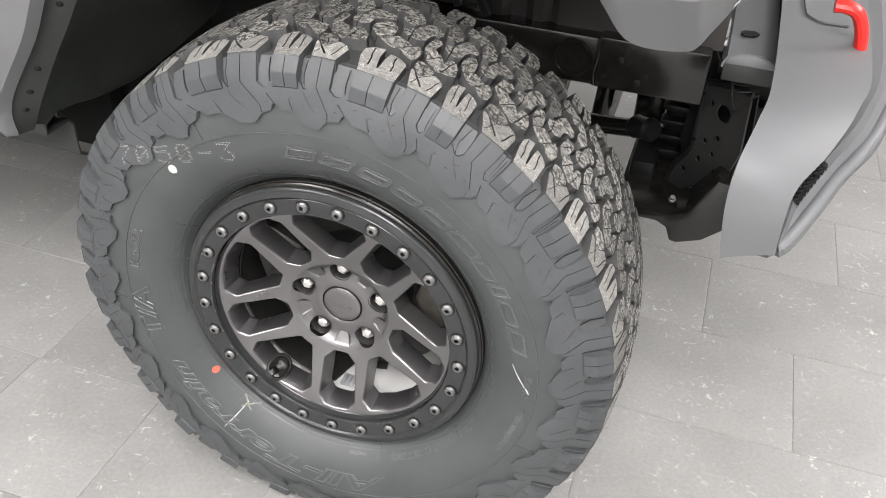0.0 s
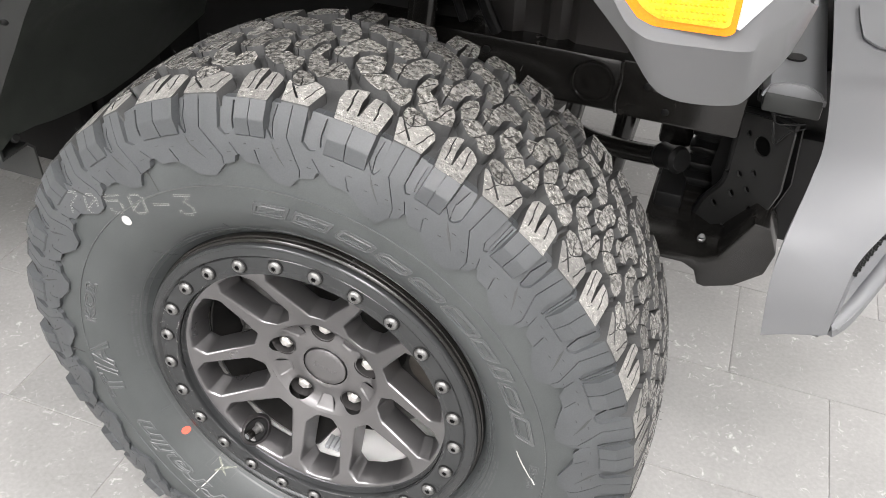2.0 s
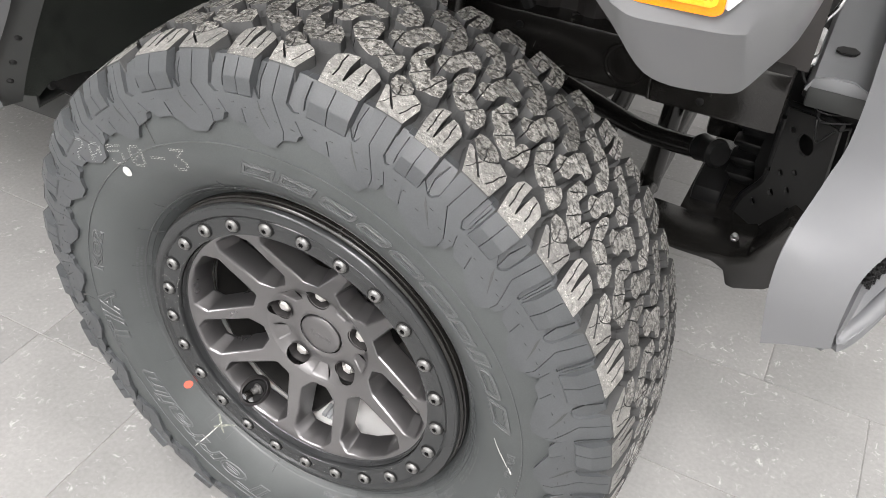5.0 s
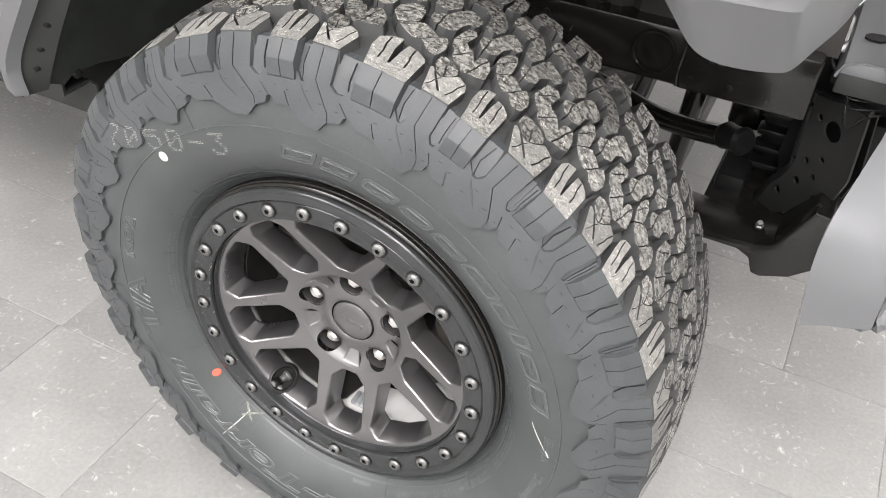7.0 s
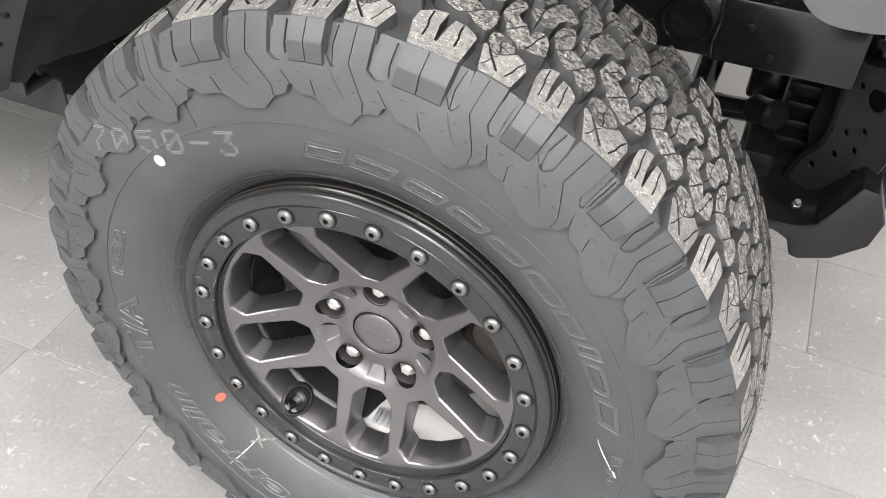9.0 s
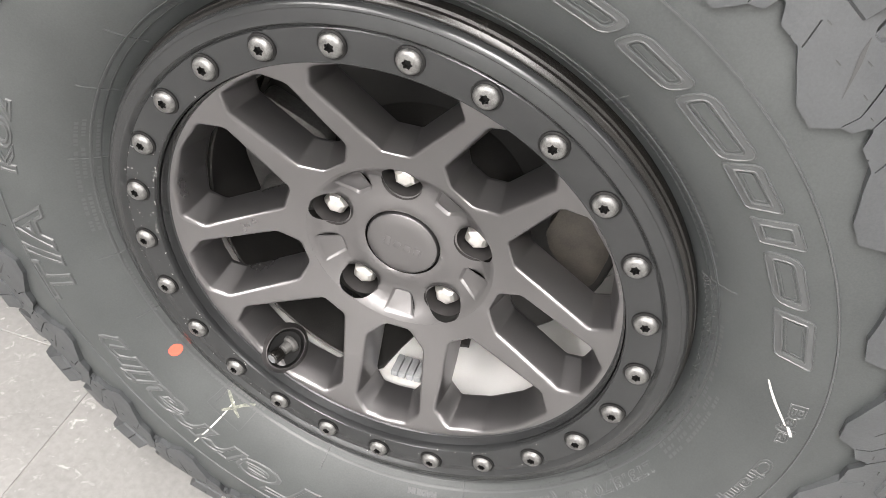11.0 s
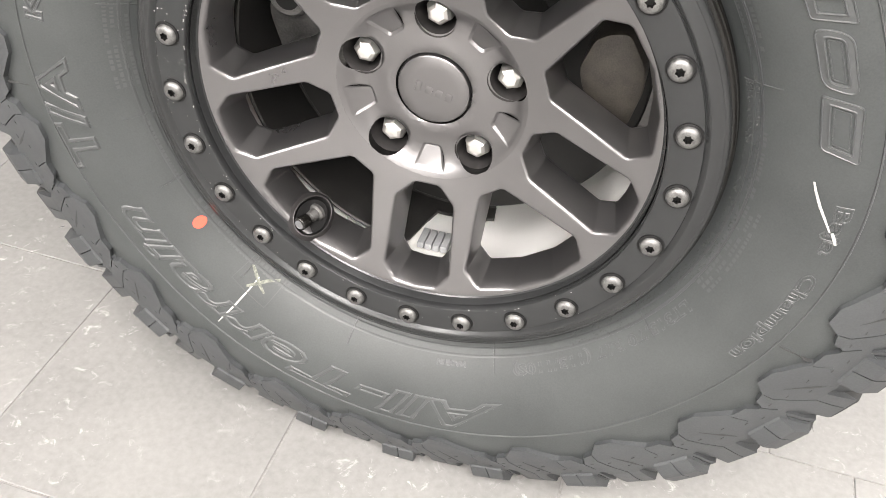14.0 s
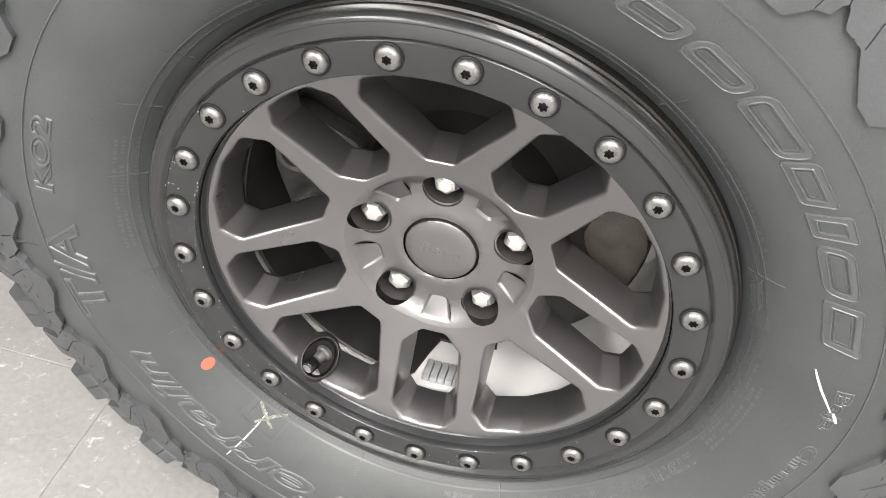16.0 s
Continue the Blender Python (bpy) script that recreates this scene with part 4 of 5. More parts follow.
for a in (169, 192.5, 207.5, 232, 258, 290, 325, 20, 54, 88, 110, 138, 152):
    bm = bmesh.new()
    rows = [[bm.verts.new(wall_at(r, a + u * 0.14, h)) for u, h in ((-1, -0.0004), (-0.4, 0.0009), (0.4, 0.0009), (1, -0.0004))] for r in np.linspace(0.243, 0.268, 8)]
    for p, q in zip(rows, rows[1:]):
        for i in range(3):
            bm.faces.new((p[i], p[i + 1], q[i + 1], q[i]))
    part("vent_tick", bm, LETTER, tyre)
rng = random.Random(5)
bm = bmesh.new()
for a0, a1, r0, rows in ((-2, -20, 0.2475, 5), (12, 0, 0.2515, 2), (62, 26, 0.2485, 3), (128, 96, 0.2495, 3), (186, 160, 0.2490, 4), (-118, -146, 0.2495, 2), (-152, -166, 0.2520, 1)):
    for row in range(rows):
        a = a0
        while a > a1:
            w = rng.uniform(0.35, 1.0)
            if rng.random() < 0.85:
                r = r0 + row * 0.0042
                pts = [wall_at(r, a, 0.0006), wall_at(r, a - w, 0.0006), wall_at(r + 0.0024, a - w, 0.0006), wall_at(r + 0.0024, a, 0.0006)]
                bm.faces.new([bm.verts.new(p) for p in pts])
            a -= w + 0.35
tagged(part("small_print", bm, LETTER, tyre), kind="stuff")

rng = random.Random(23)
bm = bmesh.new()
for k in range(900):
    a = rng.uniform(-52, 22)
    r = 0.2440 + 0.010 * rng.random() ** 1.6
    h, w = rng.uniform(0.0002, 0.0012), rng.uniform(0.0005, 0.0018)
    ctr, t = wall_at(r, a, h), rng.uniform(0, 3.1)
    e, f = polar(r + w * math.sin(t), a + math.degrees(w * math.cos(t) / r), ctr.y), polar(r + w * 0.5 * math.cos(t), a - math.degrees(w * 0.5 * math.sin(t) / r), ctr.y - 0.0006)
    bm.faces.new([bm.verts.new(p) for p in (ctr, e, f)])
tagged(part("rubber_flash", bm, GROOVE, tyre, smooth=False), kind="stuff")
bm = bmesh.new()
for k in range(110):
    a = rng.gauss(178, 16) if k < 75 else rng.uniform(-160, -40)
    r = rng.choice((rng.uniform(0.1925, 0.2150), rng.gauss(0.1932, 0.0012), rng.gauss(0.2175, 0.001)))
    disc(bm, polar(r, a, 0.0006), (0, -1, 0), rng.uniform(0.0002, 0.0007), 5)
tagged(part("dust_specks", bm, CHALK, rim, smooth=False), kind="stuff")

DOTS = {"7": "11111 00001 00010 00100 01000 01000 01000", "0": "01110 10001 10011 10101 11001 10001 01110", "5": "11111 10000 11110 00001 00001 10001 01110",
        "-": "00000 00000 00000 11111 00000 00000 00000", "3": "11111 00010 00100 00010 00001 10001 01110"}
bm = bmesh.new()
along = 0.0
for ch in "7050-3":
    for row, bits in enumerate(DOTS[ch].split()):
        for col, bit in enumerate(bits):
            if bit == "1":
                for sub_dot, lift in ((-0.0012, -0.0010), (0.0012, -0.0010), (-0.0012, 0.0010), (0.0012, 0.0010)):
                    u, v = along + col * 0.0047 + sub_dot - 0.010, (6 - row) * 0.0041 + lift
                    x, z = -0.288 + u * 0.968 - v * 0.25, 0.225 + u * 0.25 + v * 0.968
                    r, a = math.hypot(x, z), math.degrees(math.atan2(z, x))
                    ctr = polar(r, a, float(np.interp(r, (0.30, 0.345, 0.350, 0.366, 0.380, 0.396), (-0.0206, -0.0203, -0.0232, -0.0208, -0.0166, -0.0116))))
                    disc(bm, ctr, (0, -1, 0.0), 0.00056, 6)
    along += 0.0342
part("stamped_code", bm, CHALK, tyre, "white dotted code 7050-3")
for name, a, r, rad, mat in (("white_dot", 132.6, 0.3160, 0.0068, CHALK), ("red_dot", -142.2, 0.2605, 0.0056, DOTRED)):
    bm = bmesh.new()
    rows = [wall_at(r + rad * math.sin(2 * math.pi * i / 24), a + math.degrees(rad / r) * math.cos(2 * math.pi * i / 24), 0.0012) for i in range(24)]
    hub_v = bm.verts.new(wall_at(r, a, 0.0014))
    rows = [bm.verts.new(p) for p in rows]
    for i in range(24):
        bm.faces.new((rows[i], rows[(i + 1) % 24], hub_v))
    part(name, bm, mat, tyre, "painted round balance mark")


def streak(points, w, mat, name, h=0.0009):
    """A thin stroke of chalk or tape on the sidewall through (radius, angle) marks."""
    bm = bmesh.new()
    rows = []
    for i, (r, a) in enumerate(points):
        r2, a2 = points[min(i + 1, len(points) - 1)]
        r1, a1 = points[max(i - 1, 0)]
        d = Vector((r2 - r1, radians(a2 - a1) * r)).normalized()
        ww = w * (0.5 + 0.5 * math.sin(math.pi * (i + 0.6) / len(points)))
        rows.append([bm.verts.new(wall_at(r - d.y * u * ww, a + math.degrees(d.x * u * ww / r), h)) for u in (-1, 1)])
    for p, q in zip(rows, rows[1:]):
        bm.faces.new((p[0], p[1], q[1], q[0]))
    part(name, bm, mat, tyre)


SMEAR = noisy("pale greenish wax crayon", (0.08, 0.086, 0.072), (0.22, 0.23, 0.19), 260.0, 900.0, (0.6, 0.8), 0.1, 0.0, 0.001, 0.5, (0.42, 0.6))
streak([(0.319, -125.5), (0.303, -125.4), (0.288, -125.3), (0.272, -125.2), (0.259, -125.2)], 0.0009, CHALK, "chalk_stroke")
streak([(0.255, -128.1), (0.259, -126.2), (0.264, -124.0), (0.267, -122.3)], 0.0014, SMEAR, "crayon_smear", 0.0006)
streak([(0.271, -126.1), (0.264, -124.7), (0.257, -123.1), (0.252, -121.2)], 0.0015, SMEAR, "crayon_smear", 0.0007)
streak([(0.2906, 7.3), (0.2931, 5.9), (0.2982, 3.8), (0.3043, 1.9), (0.3095, 0.4)], 0.0010, CHALK, "chalk_stroke")
streak([(0.3112, 0.4), (0.3135, -0.3), (0.3164, -1.3)], 0.0012, CHALK, "chalk_stroke")
for pts in ([(0.273, -129.5), (0.248, -129.0)], [(0.248, -129.0), (0.249, -120.0)], [(0.249, -120.0), (0.276, -120.6)], [(0.276, -120.6), (0.273, -129.5)]):
    (r0, a0), (r1, a1) = pts
    streak([(r0 + (r1 - r0) * i / 5, a0 + (a1 - a0) * i / 5) for i in range(6)], 0.0004, LETTER, "tape_edge", 0.0012)
# plain raised bars in place of the mark on the cap
for i, (w, u) in enumerate(((0.0052, -0.0150), (0.0058, -0.0062), (0.0058, 0.0026), (0.0058, 0.0114))):
    bm = bmesh.new()
    m = Matrix.Translation((0, 0.0553, AXLE.z)) @ Matrix.Rotation(radians(12), 4, "Y")
    lo = -0.0042 if i else -0.0052
    box(bm, (u, -0.0008, lo), (u + w, 0.0006, 0.0046 if not i else 0.0030), 0.0005, m)
    part("cap_mark", bm, RIM, rim)

# ---- the car ----
car = new("car")
tagged(car, "grey off-road car front end with plastic fender flares", "car")


def sheet(bm, rows, thick, smooth_to=0):
    """A skin through rows of points, with a thickness."""
    sub = bmesh.new()
    vs = [[sub.verts.new(p) for p in row] for row in rows]
    for p, q in zip(vs, vs[1:]):
        for i in range(len(p) - 1):
            sub.faces.new((p[i], p[i + 1], q[i + 1], q[i]))
    bmesh.ops.recalc_face_normals(sub, faces=sub.faces[:])
    if smooth_to:
        bmesh.ops.subdivide_edges(sub, edges=sub.edges[:], cuts=smooth_to, use_grid_fill=True, smooth=0.6)
    bmesh.ops.solidify(sub, geom=sub.faces[:], thickness=thick)
    join(bm, sub)


def spline(points, n=8):
    """A smooth line through points."""
    pts = [Vector(p) for p in points]
    out = []
    for i in range(len(pts) - 1):
        a, b, c, d = pts[max(i - 1, 0)], pts[i], pts[i + 1], pts[min(i + 2, len(pts) - 1)]
        for j in range(n):
            t = j / n
            out.append(0.5 * ((2 * b) + (c - a) * t + (2 * a - 5 * b + 4 * c - d) * t * t + (3 * b - a - 3 * c + d) * t ** 3))
    return out + [pts[-1]]


def tube(bm, points, r, n=12, steps=8):
    """A round bar or hose along a smooth line."""
    line = spline(points, steps)
    rows = []
    for i, p in enumerate(line):
        d = (line[min(i + 1, len(line) - 1)] - line[max(i - 1, 0)]).normalized()
        q = d.to_track_quat("Z", "Y")
        rows.append([bm.verts.new(p + q @ Vector((r * math.cos(2 * math.pi * k / n), r * math.sin(2 * math.pi * k / n), 0))) for k in range(n)])
    for p, q in zip(rows, rows[1:]):
        for i in range(n):
            bm.faces.new((p[i], p[(i + 1) % n], q[(i + 1) % n], q[i]))
    bm.faces.new(rows[0])
    bm.faces.new(rows[-1])


def pierced(bm, outline, holes, thick, m):
    """A plate with round holes; holes: (x, y, radius) in its own plane."""
    sub = bmesh.new()
    edges = []
    for loop in [outline] + [[(x + r * math.cos(2 * math.pi * i / 20), y + r * math.sin(2 * math.pi * i / 20)) for i in range(20)] for x, y, r in holes]:
        vs = [sub.verts.new((x, y, 0)) for x, y in loop]
        edges += [sub.edges.new((vs[i], vs[(i + 1) % len(vs)])) for i in range(len(vs))]
    bmesh.ops.triangle_fill(sub, use_beauty=True, use_dissolve=False, edges=edges)
    bmesh.ops.recalc_face_normals(sub, faces=sub.faces[:])
    bmesh.ops.solidify(sub, geom=sub.faces[:], thickness=thick)
    join(bm, sub, m)


def plane_at(o, u, v):
    """The pose of a plane through o with its x along u and its y near v."""
    x = Vector(u).normalized()
    z = x.cross(Vector(v)).normalized()
    y = z.cross(x)
    m = Matrix((x, y, z)).transposed().to_4x4()
    m.translation = o
    return m


# rear half of the fender flare: outer skin, riveted flange
bm = bmesh.new()
outer = spline([(-0.655, 0.104, 0.580), (-0.646, 0.100, 0.648), (-0.622, 0.098, 0.718), (-0.556, 0.095, 0.850), (-0.450, 0.095, 0.970), (-0.280, 0.095, 1.050), (0.0, 0.095, 1.080), (0.30, 0.10, 1.085)], 5)
outer = [p + Vector((0.020 * min(1.0, max(0.0, (0.95 - p.z) / 0.2)), 0, 0)) for p in outer]
edge = spline([(-0.640, 0.098, 0.552), (-0.632, 0.093, 0.616), (-0.552, 0.090, 0.736), (-0.480, 0.088, 0.850), (-0.390, 0.088, 0.940), (-0.240, 0.09, 0.995), (0.0, 0.09, 1.020), (0.29, 0.10, 0.990)], 5)
edge = [p + Vector((0.020 * min(1.0, max(0.0, (0.95 - p.z) / 0.2)), 0, 0)) for p in edge]
fold = [p + Vector((0.010, 0.018, -0.004)) for p in edge]
sheet(bm, [[o, o.lerp(e, 0.5) + Vector((0, -0.008, 0)), e, f] for o, e, f in zip(outer, edge, fold)], 0.003)
flare = part("fender_flare", bm, FLARE, car, "light grey satin wheel-arch flare")
bm = bmesh.new()
inner = spline([(-0.646, 0.112, 0.545), (-0.634, 0.116, 0.605), (-0.570, 0.120, 0.716), (-0.492, 0.120, 0.836), (-0.400, 0.120, 0.925), (-0.250, 0.12, 0.980), (0.0, 0.12, 1.005), (0.27, 0.12, 0.975)], 5)
inner = [p + Vector((0.020 * min(1.0, max(0.0, (0.95 - p.z) / 0.2)), 0, 0)) for p in inner]
rim_in = spline([(-0.632, 0.152, 0.545), (-0.596, 0.150, 0.610), (-0.528, 0.148, 0.722), (-0.452, 0.148, 0.828), (-0.370, 0.148, 0.905), (-0.235, 0.148, 0.955), (0.0, 0.148, 0.975), (0.25, 0.148, 0.945)], 5)
rim_in = [p + Vector((0.020 * min(1.0, max(0.0, (0.95 - p.z) / 0.2)), 0, 0)) for p in rim_in]
sheet(bm, [[a, a.lerp(b, 0.5), b] for a, b in zip(inner, rim_in)], 0.004)
part("flange", bm, FLANGE, flare, "grey riveted flange")
for i in (4, 6, 8, 13, 17):
    p = inner[i].lerp(rim_in[i], 0.55)
    nrm = (rim_in[i] - inner[i]).cross(inner[min(i + 1, len(inner) - 1)] - inner[i - 1]).normalized()
    if nrm.x < 0:
        nrm = -nrm
    bm = bmesh.new()
    stem(bm, p, p + nrm * 0.006, [(0, 0.0072), (0.4, 0.0070), (0.8, 0.0050), (1.0, 0.002)], 14)
    part("rivet", bm, BLACK, flare)

# liner of the wheel well
bm = bmesh.new()
rows = []
rows.append([polar(0.612 + 0.030 * max(0.0, (a - 148) / 20), a, 0.147) for a in np.linspace(167.5, 48, 26)])
for y, low, rad in ((0.185, 168.8, 0.626), (0.200, 167.0, 0.622), (0.250, 167.5, 0.620), (0.300, 169.0, 0.622), (0.350, 169.5, 0.618), (0.420, 170, 0.614), (0.500, 169.5, 0.612), (0.570, 168.5, 0.612), (0.640, 167.5, 0.614), (0.730, 166.0, 0.616)):
    rows.append([polar(rad + 0.004 * math.sin(0.3 * a), a, y) for a in np.linspace(low, 48, 26)])
sheet(bm, rows, 0.004)
liner = part("wheel_well_liner", bm, LINER, car, "dusty black plastic wheel-arch liner")
bm = bmesh.new()
stem(bm, (-0.604, 0.205, 0.548), (-0.598, 0.203, 0.551), [(0, 0.008), (0.7, 0.0075), (1, 0.005)], 16)
part("clip", bm, BLACK, liner)

# front end of the flare, with the side lamp
bm = bmesh.new()
low = spline([(0.290, 0.020, 0.994), (0.324, 0.028, 0.956), (0.349, 0.042, 0.918), (0.369, 0.055, 0.902), (0.396, 0.072, 0.894), (0.421, 0.088, 0.891), (0.433, 0.098, 0.893), (0.446, 0.112, 0.910), (0.463, 0.125, 0.937), (0.474, 0.130, 0.982)], 3)
crease = spline([(0.306, 0.000, 1.010), (0.321, 0.002, 0.988), (0.333, 0.006, 0.978), (0.348, 0.010, 0.972), (0.385, 0.024, 0.968), (0.413, 0.036, 0.965), (0.427, 0.046, 0.964), (0.435, 0.056, 0.966), (0.451, 0.080, 0.976), (0.464, 0.100, 0.995)], 3)
upper = [(x + 0.002, y + 0.006, z + 0.012) for x, y, z in crease]
top = [(x, y + 0.016, 1.085) for x, y, z in upper]
under = [(x, y + 0.20, z + 0.035) for x, y, z in low]
cols = list(zip(under, low, crease, upper, top))
sub = bmesh.new()
sheet(sub, [[Vector(p) for p in c] for c in cols], 0.004)
bmesh.ops.bevel(sub, geom=[e for e in sub.edges if len(e.link_faces) == 2 and 0.35 < e.calc_face_angle(0) < 1.45], offset=0.006, segments=3, profile=0.5, affect="EDGES", clamp_overlap=True)
join(bm, sub)
part("flare_nose", bm, FLARE, car, "light grey satin flare end below the side lamp")
at = plane_at(Vector((0.314, 0.005, 1.0)), (0.096, 0.024, 0), (0, 0, 1))
lamp = bmesh.new()
slab(lamp, fillet([(-0.012, 0.08), (-0.002, 0.008), (0.012, -0.008), (0.030, -0.0165), (0.092, -0.0205), (0.0985, -0.017), (0.0965, 0.08)], 0.005, 3), 0.02, at, 0.003)
side_lamp = part("side_lamp", lamp, AMBER, car, "amber turn lamp with a pale lens")
GLOW = noisy("bright amber reflector", (0.84, 0.30, 0.005), (0.92, 0.47, 0.03), 70.0, 500.0, (0.08, 0.16), 0.2, 0.0, 0.001)
bm = bmesh.new()
slab(bm, fillet([(0.004, 0.08), (0.009, 0.010), (0.020, -0.002), (0.034, -0.0095), (0.088, -0.0130), (0.0925, -0.010), (0.0905, 0.08)], 0.005, 3), 0.02, at @ Matrix.Translation((0, 0, 0.002)), 0.001)
part("reflector", bm, GLOW, side_lamp, "bright amber honeycomb reflector")
bm = bmesh.new()
for i in range(16):
    for j in range(13):
        x, z = 0.024 + i * 0.0042 + (j % 2) * 0.0021, -0.006 + j * 0.0058
        if x < 0.088 and z > -0.008 + max(0.0, 0.036 - x) * 0.8:
            stem(bm, at @ Vector((x, z, 0.001)), at @ Vector((x, z, 0.0034)), [(0, 0.0021), (0.6, 0.0016), (1, 0.0005)], 6)
part("reflector_facets", bm, GLOW, side_lamp)
lens = bmesh.new()
slab(lens, fillet([(0.002, 0.08), (0.001, -0.016), (0.016, -0.005), (0.034, 0.008), (0.042, 0.08)], 0.003, 3), 0.02, plane_at(Vector((0.411, 0.030, 1.0)), (0.023, 0.026, 0), (0, 0, 1)), 0.003)
part("lens", lens, CLEAR, side_lamp, "pale clear lens")

# body: unseen plate over the arch, door and sill behind the flare
# plate out of view, added to shade the wheel well from above
bm = bmesh.new()
box(bm, (-0.75, 0.20, 1.07), (0.46, 1.5, 1.12), 0.01)
part("fender_shade_plate", bm, PLASTIC, car)
bm = bmesh.new()
box(bm, (-2.6, 0.145, 0.640), (-0.70, 0.19, 1.35), 0.012)
part("door", bm, FLARE, car, "grey door skin")
# one sill in two greys, its lit and shaded parts coloured apart
bm = bmesh.new()
sheet(bm, [[(x, 0.190, 0.612), (x, 0.150, 0.606), (x, 0.138, 0.585), (x, 0.142, 0.540), (x, 0.165, 0.520), (x, 0.180, 0.5205)] for x in (-2.6, -1.6, -1.0, -0.72)], 0.004)
part("sill", bm, FLARE, car, "upper sill under the door, lit part in lighter grey")
bm = bmesh.new()
sheet(bm, [[(x, 0.186, 0.600), (x, 0.182, 0.5208), (x, 0.235, 0.522), (x, 0.248, 0.508), (x, 0.250, 0.446), (x, 0.275, 0.432)] for x in (-2.6, -1.6, -1.0, -0.72, -0.612)], 0.004)
part("sill_shaded", bm, FLANGE, car, "lower sill, shaded part in darker grey")
# underside, with added dark blocks that hide bright floor behind the wheel well
for name, lo, hi, soft_edge in (("underbody", (-2.6, 0.20, 0.60), (-0.66, 0.5, 0.66), 0.005), ("floor_pan", (-2.6, 0.5, 0.42), (-0.80, 1.4, 0.60), 0.01), ("gearbox_guard", (-1.6, 0.70, 0.40), (-0.66, 1.4, 0.62), 0.02),
                                ("engine_underside", (-1.0, 0.80, 0.44), (-0.10, 1.5, 0.90), 0.02),
                                ("spring_seat", (-0.80, 0.46, 0.36), (-0.645, 0.66, 0.63), 0.03), ("body_mount", (-0.86, 0.40, 0.36), (-0.650, 0.44, 0.62), 0.01)):
    bm = bmesh.new()
    box(bm, lo, hi, soft_edge)
    part(name, bm, UNDER, car)

# chassis
bm = bmesh.new()
box(bm, (-0.15, 0.524, 0.634), (0.288, 0.60, 0.722), 0.008)
box(bm, (0.27, 0.520, 0.634), (0.456, 0.596, 0.726), 0.006)
rail = part("frame_rail", bm, CHASSIS, car, "gloss black chassis rail")
bm = bmesh.new()
c0 = Vector((0.229, 0.520, 0.680))
n = 32
prof = [(0.0345, 0.006), (0.0340, 0.001), (0.0322, -0.0015), (0.0300, -0.001), (0.0285, 0.003), (0.026, 0.0035), (0.012, 0.0028), (0.0, 0.002)]
rings = [[bm.verts.new(c0 + Vector((r * math.cos(2 * math.pi * i / n), y, r * math.sin(2 * math.pi * i / n)))) for i in range(n)] if r else [bm.verts.new(c0 + Vector((0, y, 0)))] for r, y in prof]
for p, q in zip(rings, rings[1:]):
    for i in range(n):
        bm.faces.new((p[i], p[(i + 1) % n], q[(i + 1) % n], q[i]) if len(q) > 1 else (p[i], p[(i + 1) % n], q[0]))
part("rail_tube", bm, CHASSIS, rail)
bm = bmesh.new()
tube(bm, [(0.270, 0.5205, 0.722), (0.272, 0.520, 0.690), (0.269, 0.520, 0.660), (0.271, 0.5205, 0.638)], 0.0026, 8)
part("weld_seam", bm, CHASSIS, rail)
for x, z in ((0.312, 0.690), (0.345, 0.655), (0.06, 0.70), (0.14, 0.635)):
    bm = bmesh.new()
    stem(bm, (x, 0.5225, z), (x, 0.5190, z), [(0, 0.006), (0.8, 0.006), (1.0, 0.0045)], 12)
    part("rail_plug", bm, BLACK, rail)
bm = bmesh.new()
rows = []
for i, x in enumerate(np.linspace(0.045, 0.47, 30)):
    dip = 0.012 if 0.10 < x < 0.135 or 0.165 < x < 0.185 else 0.0
    rows.append([(x, 0.556 + dip, 0.722), (x, 0.552 + dip, 0.80), (x, 0.548 + dip, 1.07)])
sheet(bm, rows, 0.003)
INNER = noisy("dull inner panel paint", (0.022, 0.020, 0.019), (0.030, 0.0275, 0.0258), 10.0, 600.0, (0.4, 0.5), 0.05)
part("inner_fender", bm, INNER, car, "dull grey inner fender panel")
bm = bmesh.new()
box(bm, (-0.14, 0.575, 0.74), (0.05, 0.60, 1.07), 0.004)
box(bm, (-0.14, 0.53, 0.735), (0.03, 0.60, 0.755), 0.006)
part("inner_wall", bm, UNDER, car)
bm = bmesh.new()
tube(bm, [(0.020, 0.50, 1.02), (0.032, 0.49, 0.90), (0.050, 0.50, 0.80), (0.075, 0.515, 0.735)], 0.010, 10)
tube(bm, [(-0.02, 0.52, 1.02), (-0.01, 0.50, 0.86), (0.02, 0.52, 0.74)], 0.007, 10)
part("hose", bm, BLACK, car, "black brake hose")

# bumper bracket, skid edge and front cross beam
bm = bmesh.new()
m = plane_at(Vector((0.447, 0.640, 0.640)), (0.085, -0.070, 0.0), (0, 0, 1))
# added black sheet, keeps bright floor from showing through the bracket holes
BACKING = bmesh.new()
slab(BACKING, [(-0.030, -0.030), (0.105, -0.004), (0.116, -0.10), (0.09, -0.19), (0.02, -0.225), (-0.020, -0.215), (-0.042, -0.15)], 0.004, m @ Matrix.Translation((0, 0, -0.030)))
pierced(bm, fillet([(0.022, -0.008), (0.079, 0.005), (0.118, 0.006), (0.125, -0.10), (0.095, -0.20), (0.02, -0.24), (-0.022, -0.232), (-0.010, -0.192), (0.017, -0.148), (0.0235, -0.125)], 0.006, 3),
        [(0.0408, -0.036, 0.0056), (0.070, -0.045, 0.0165), (0.044, -0.110, 0.0056), (0.070, -0.094, 0.0052), (0.0387, -0.150, 0.0062), (0.066, -0.128, 0.0055), (0.0790, -0.157, 0.005), (0.010, -0.186, 0.006)], 0.005, m)
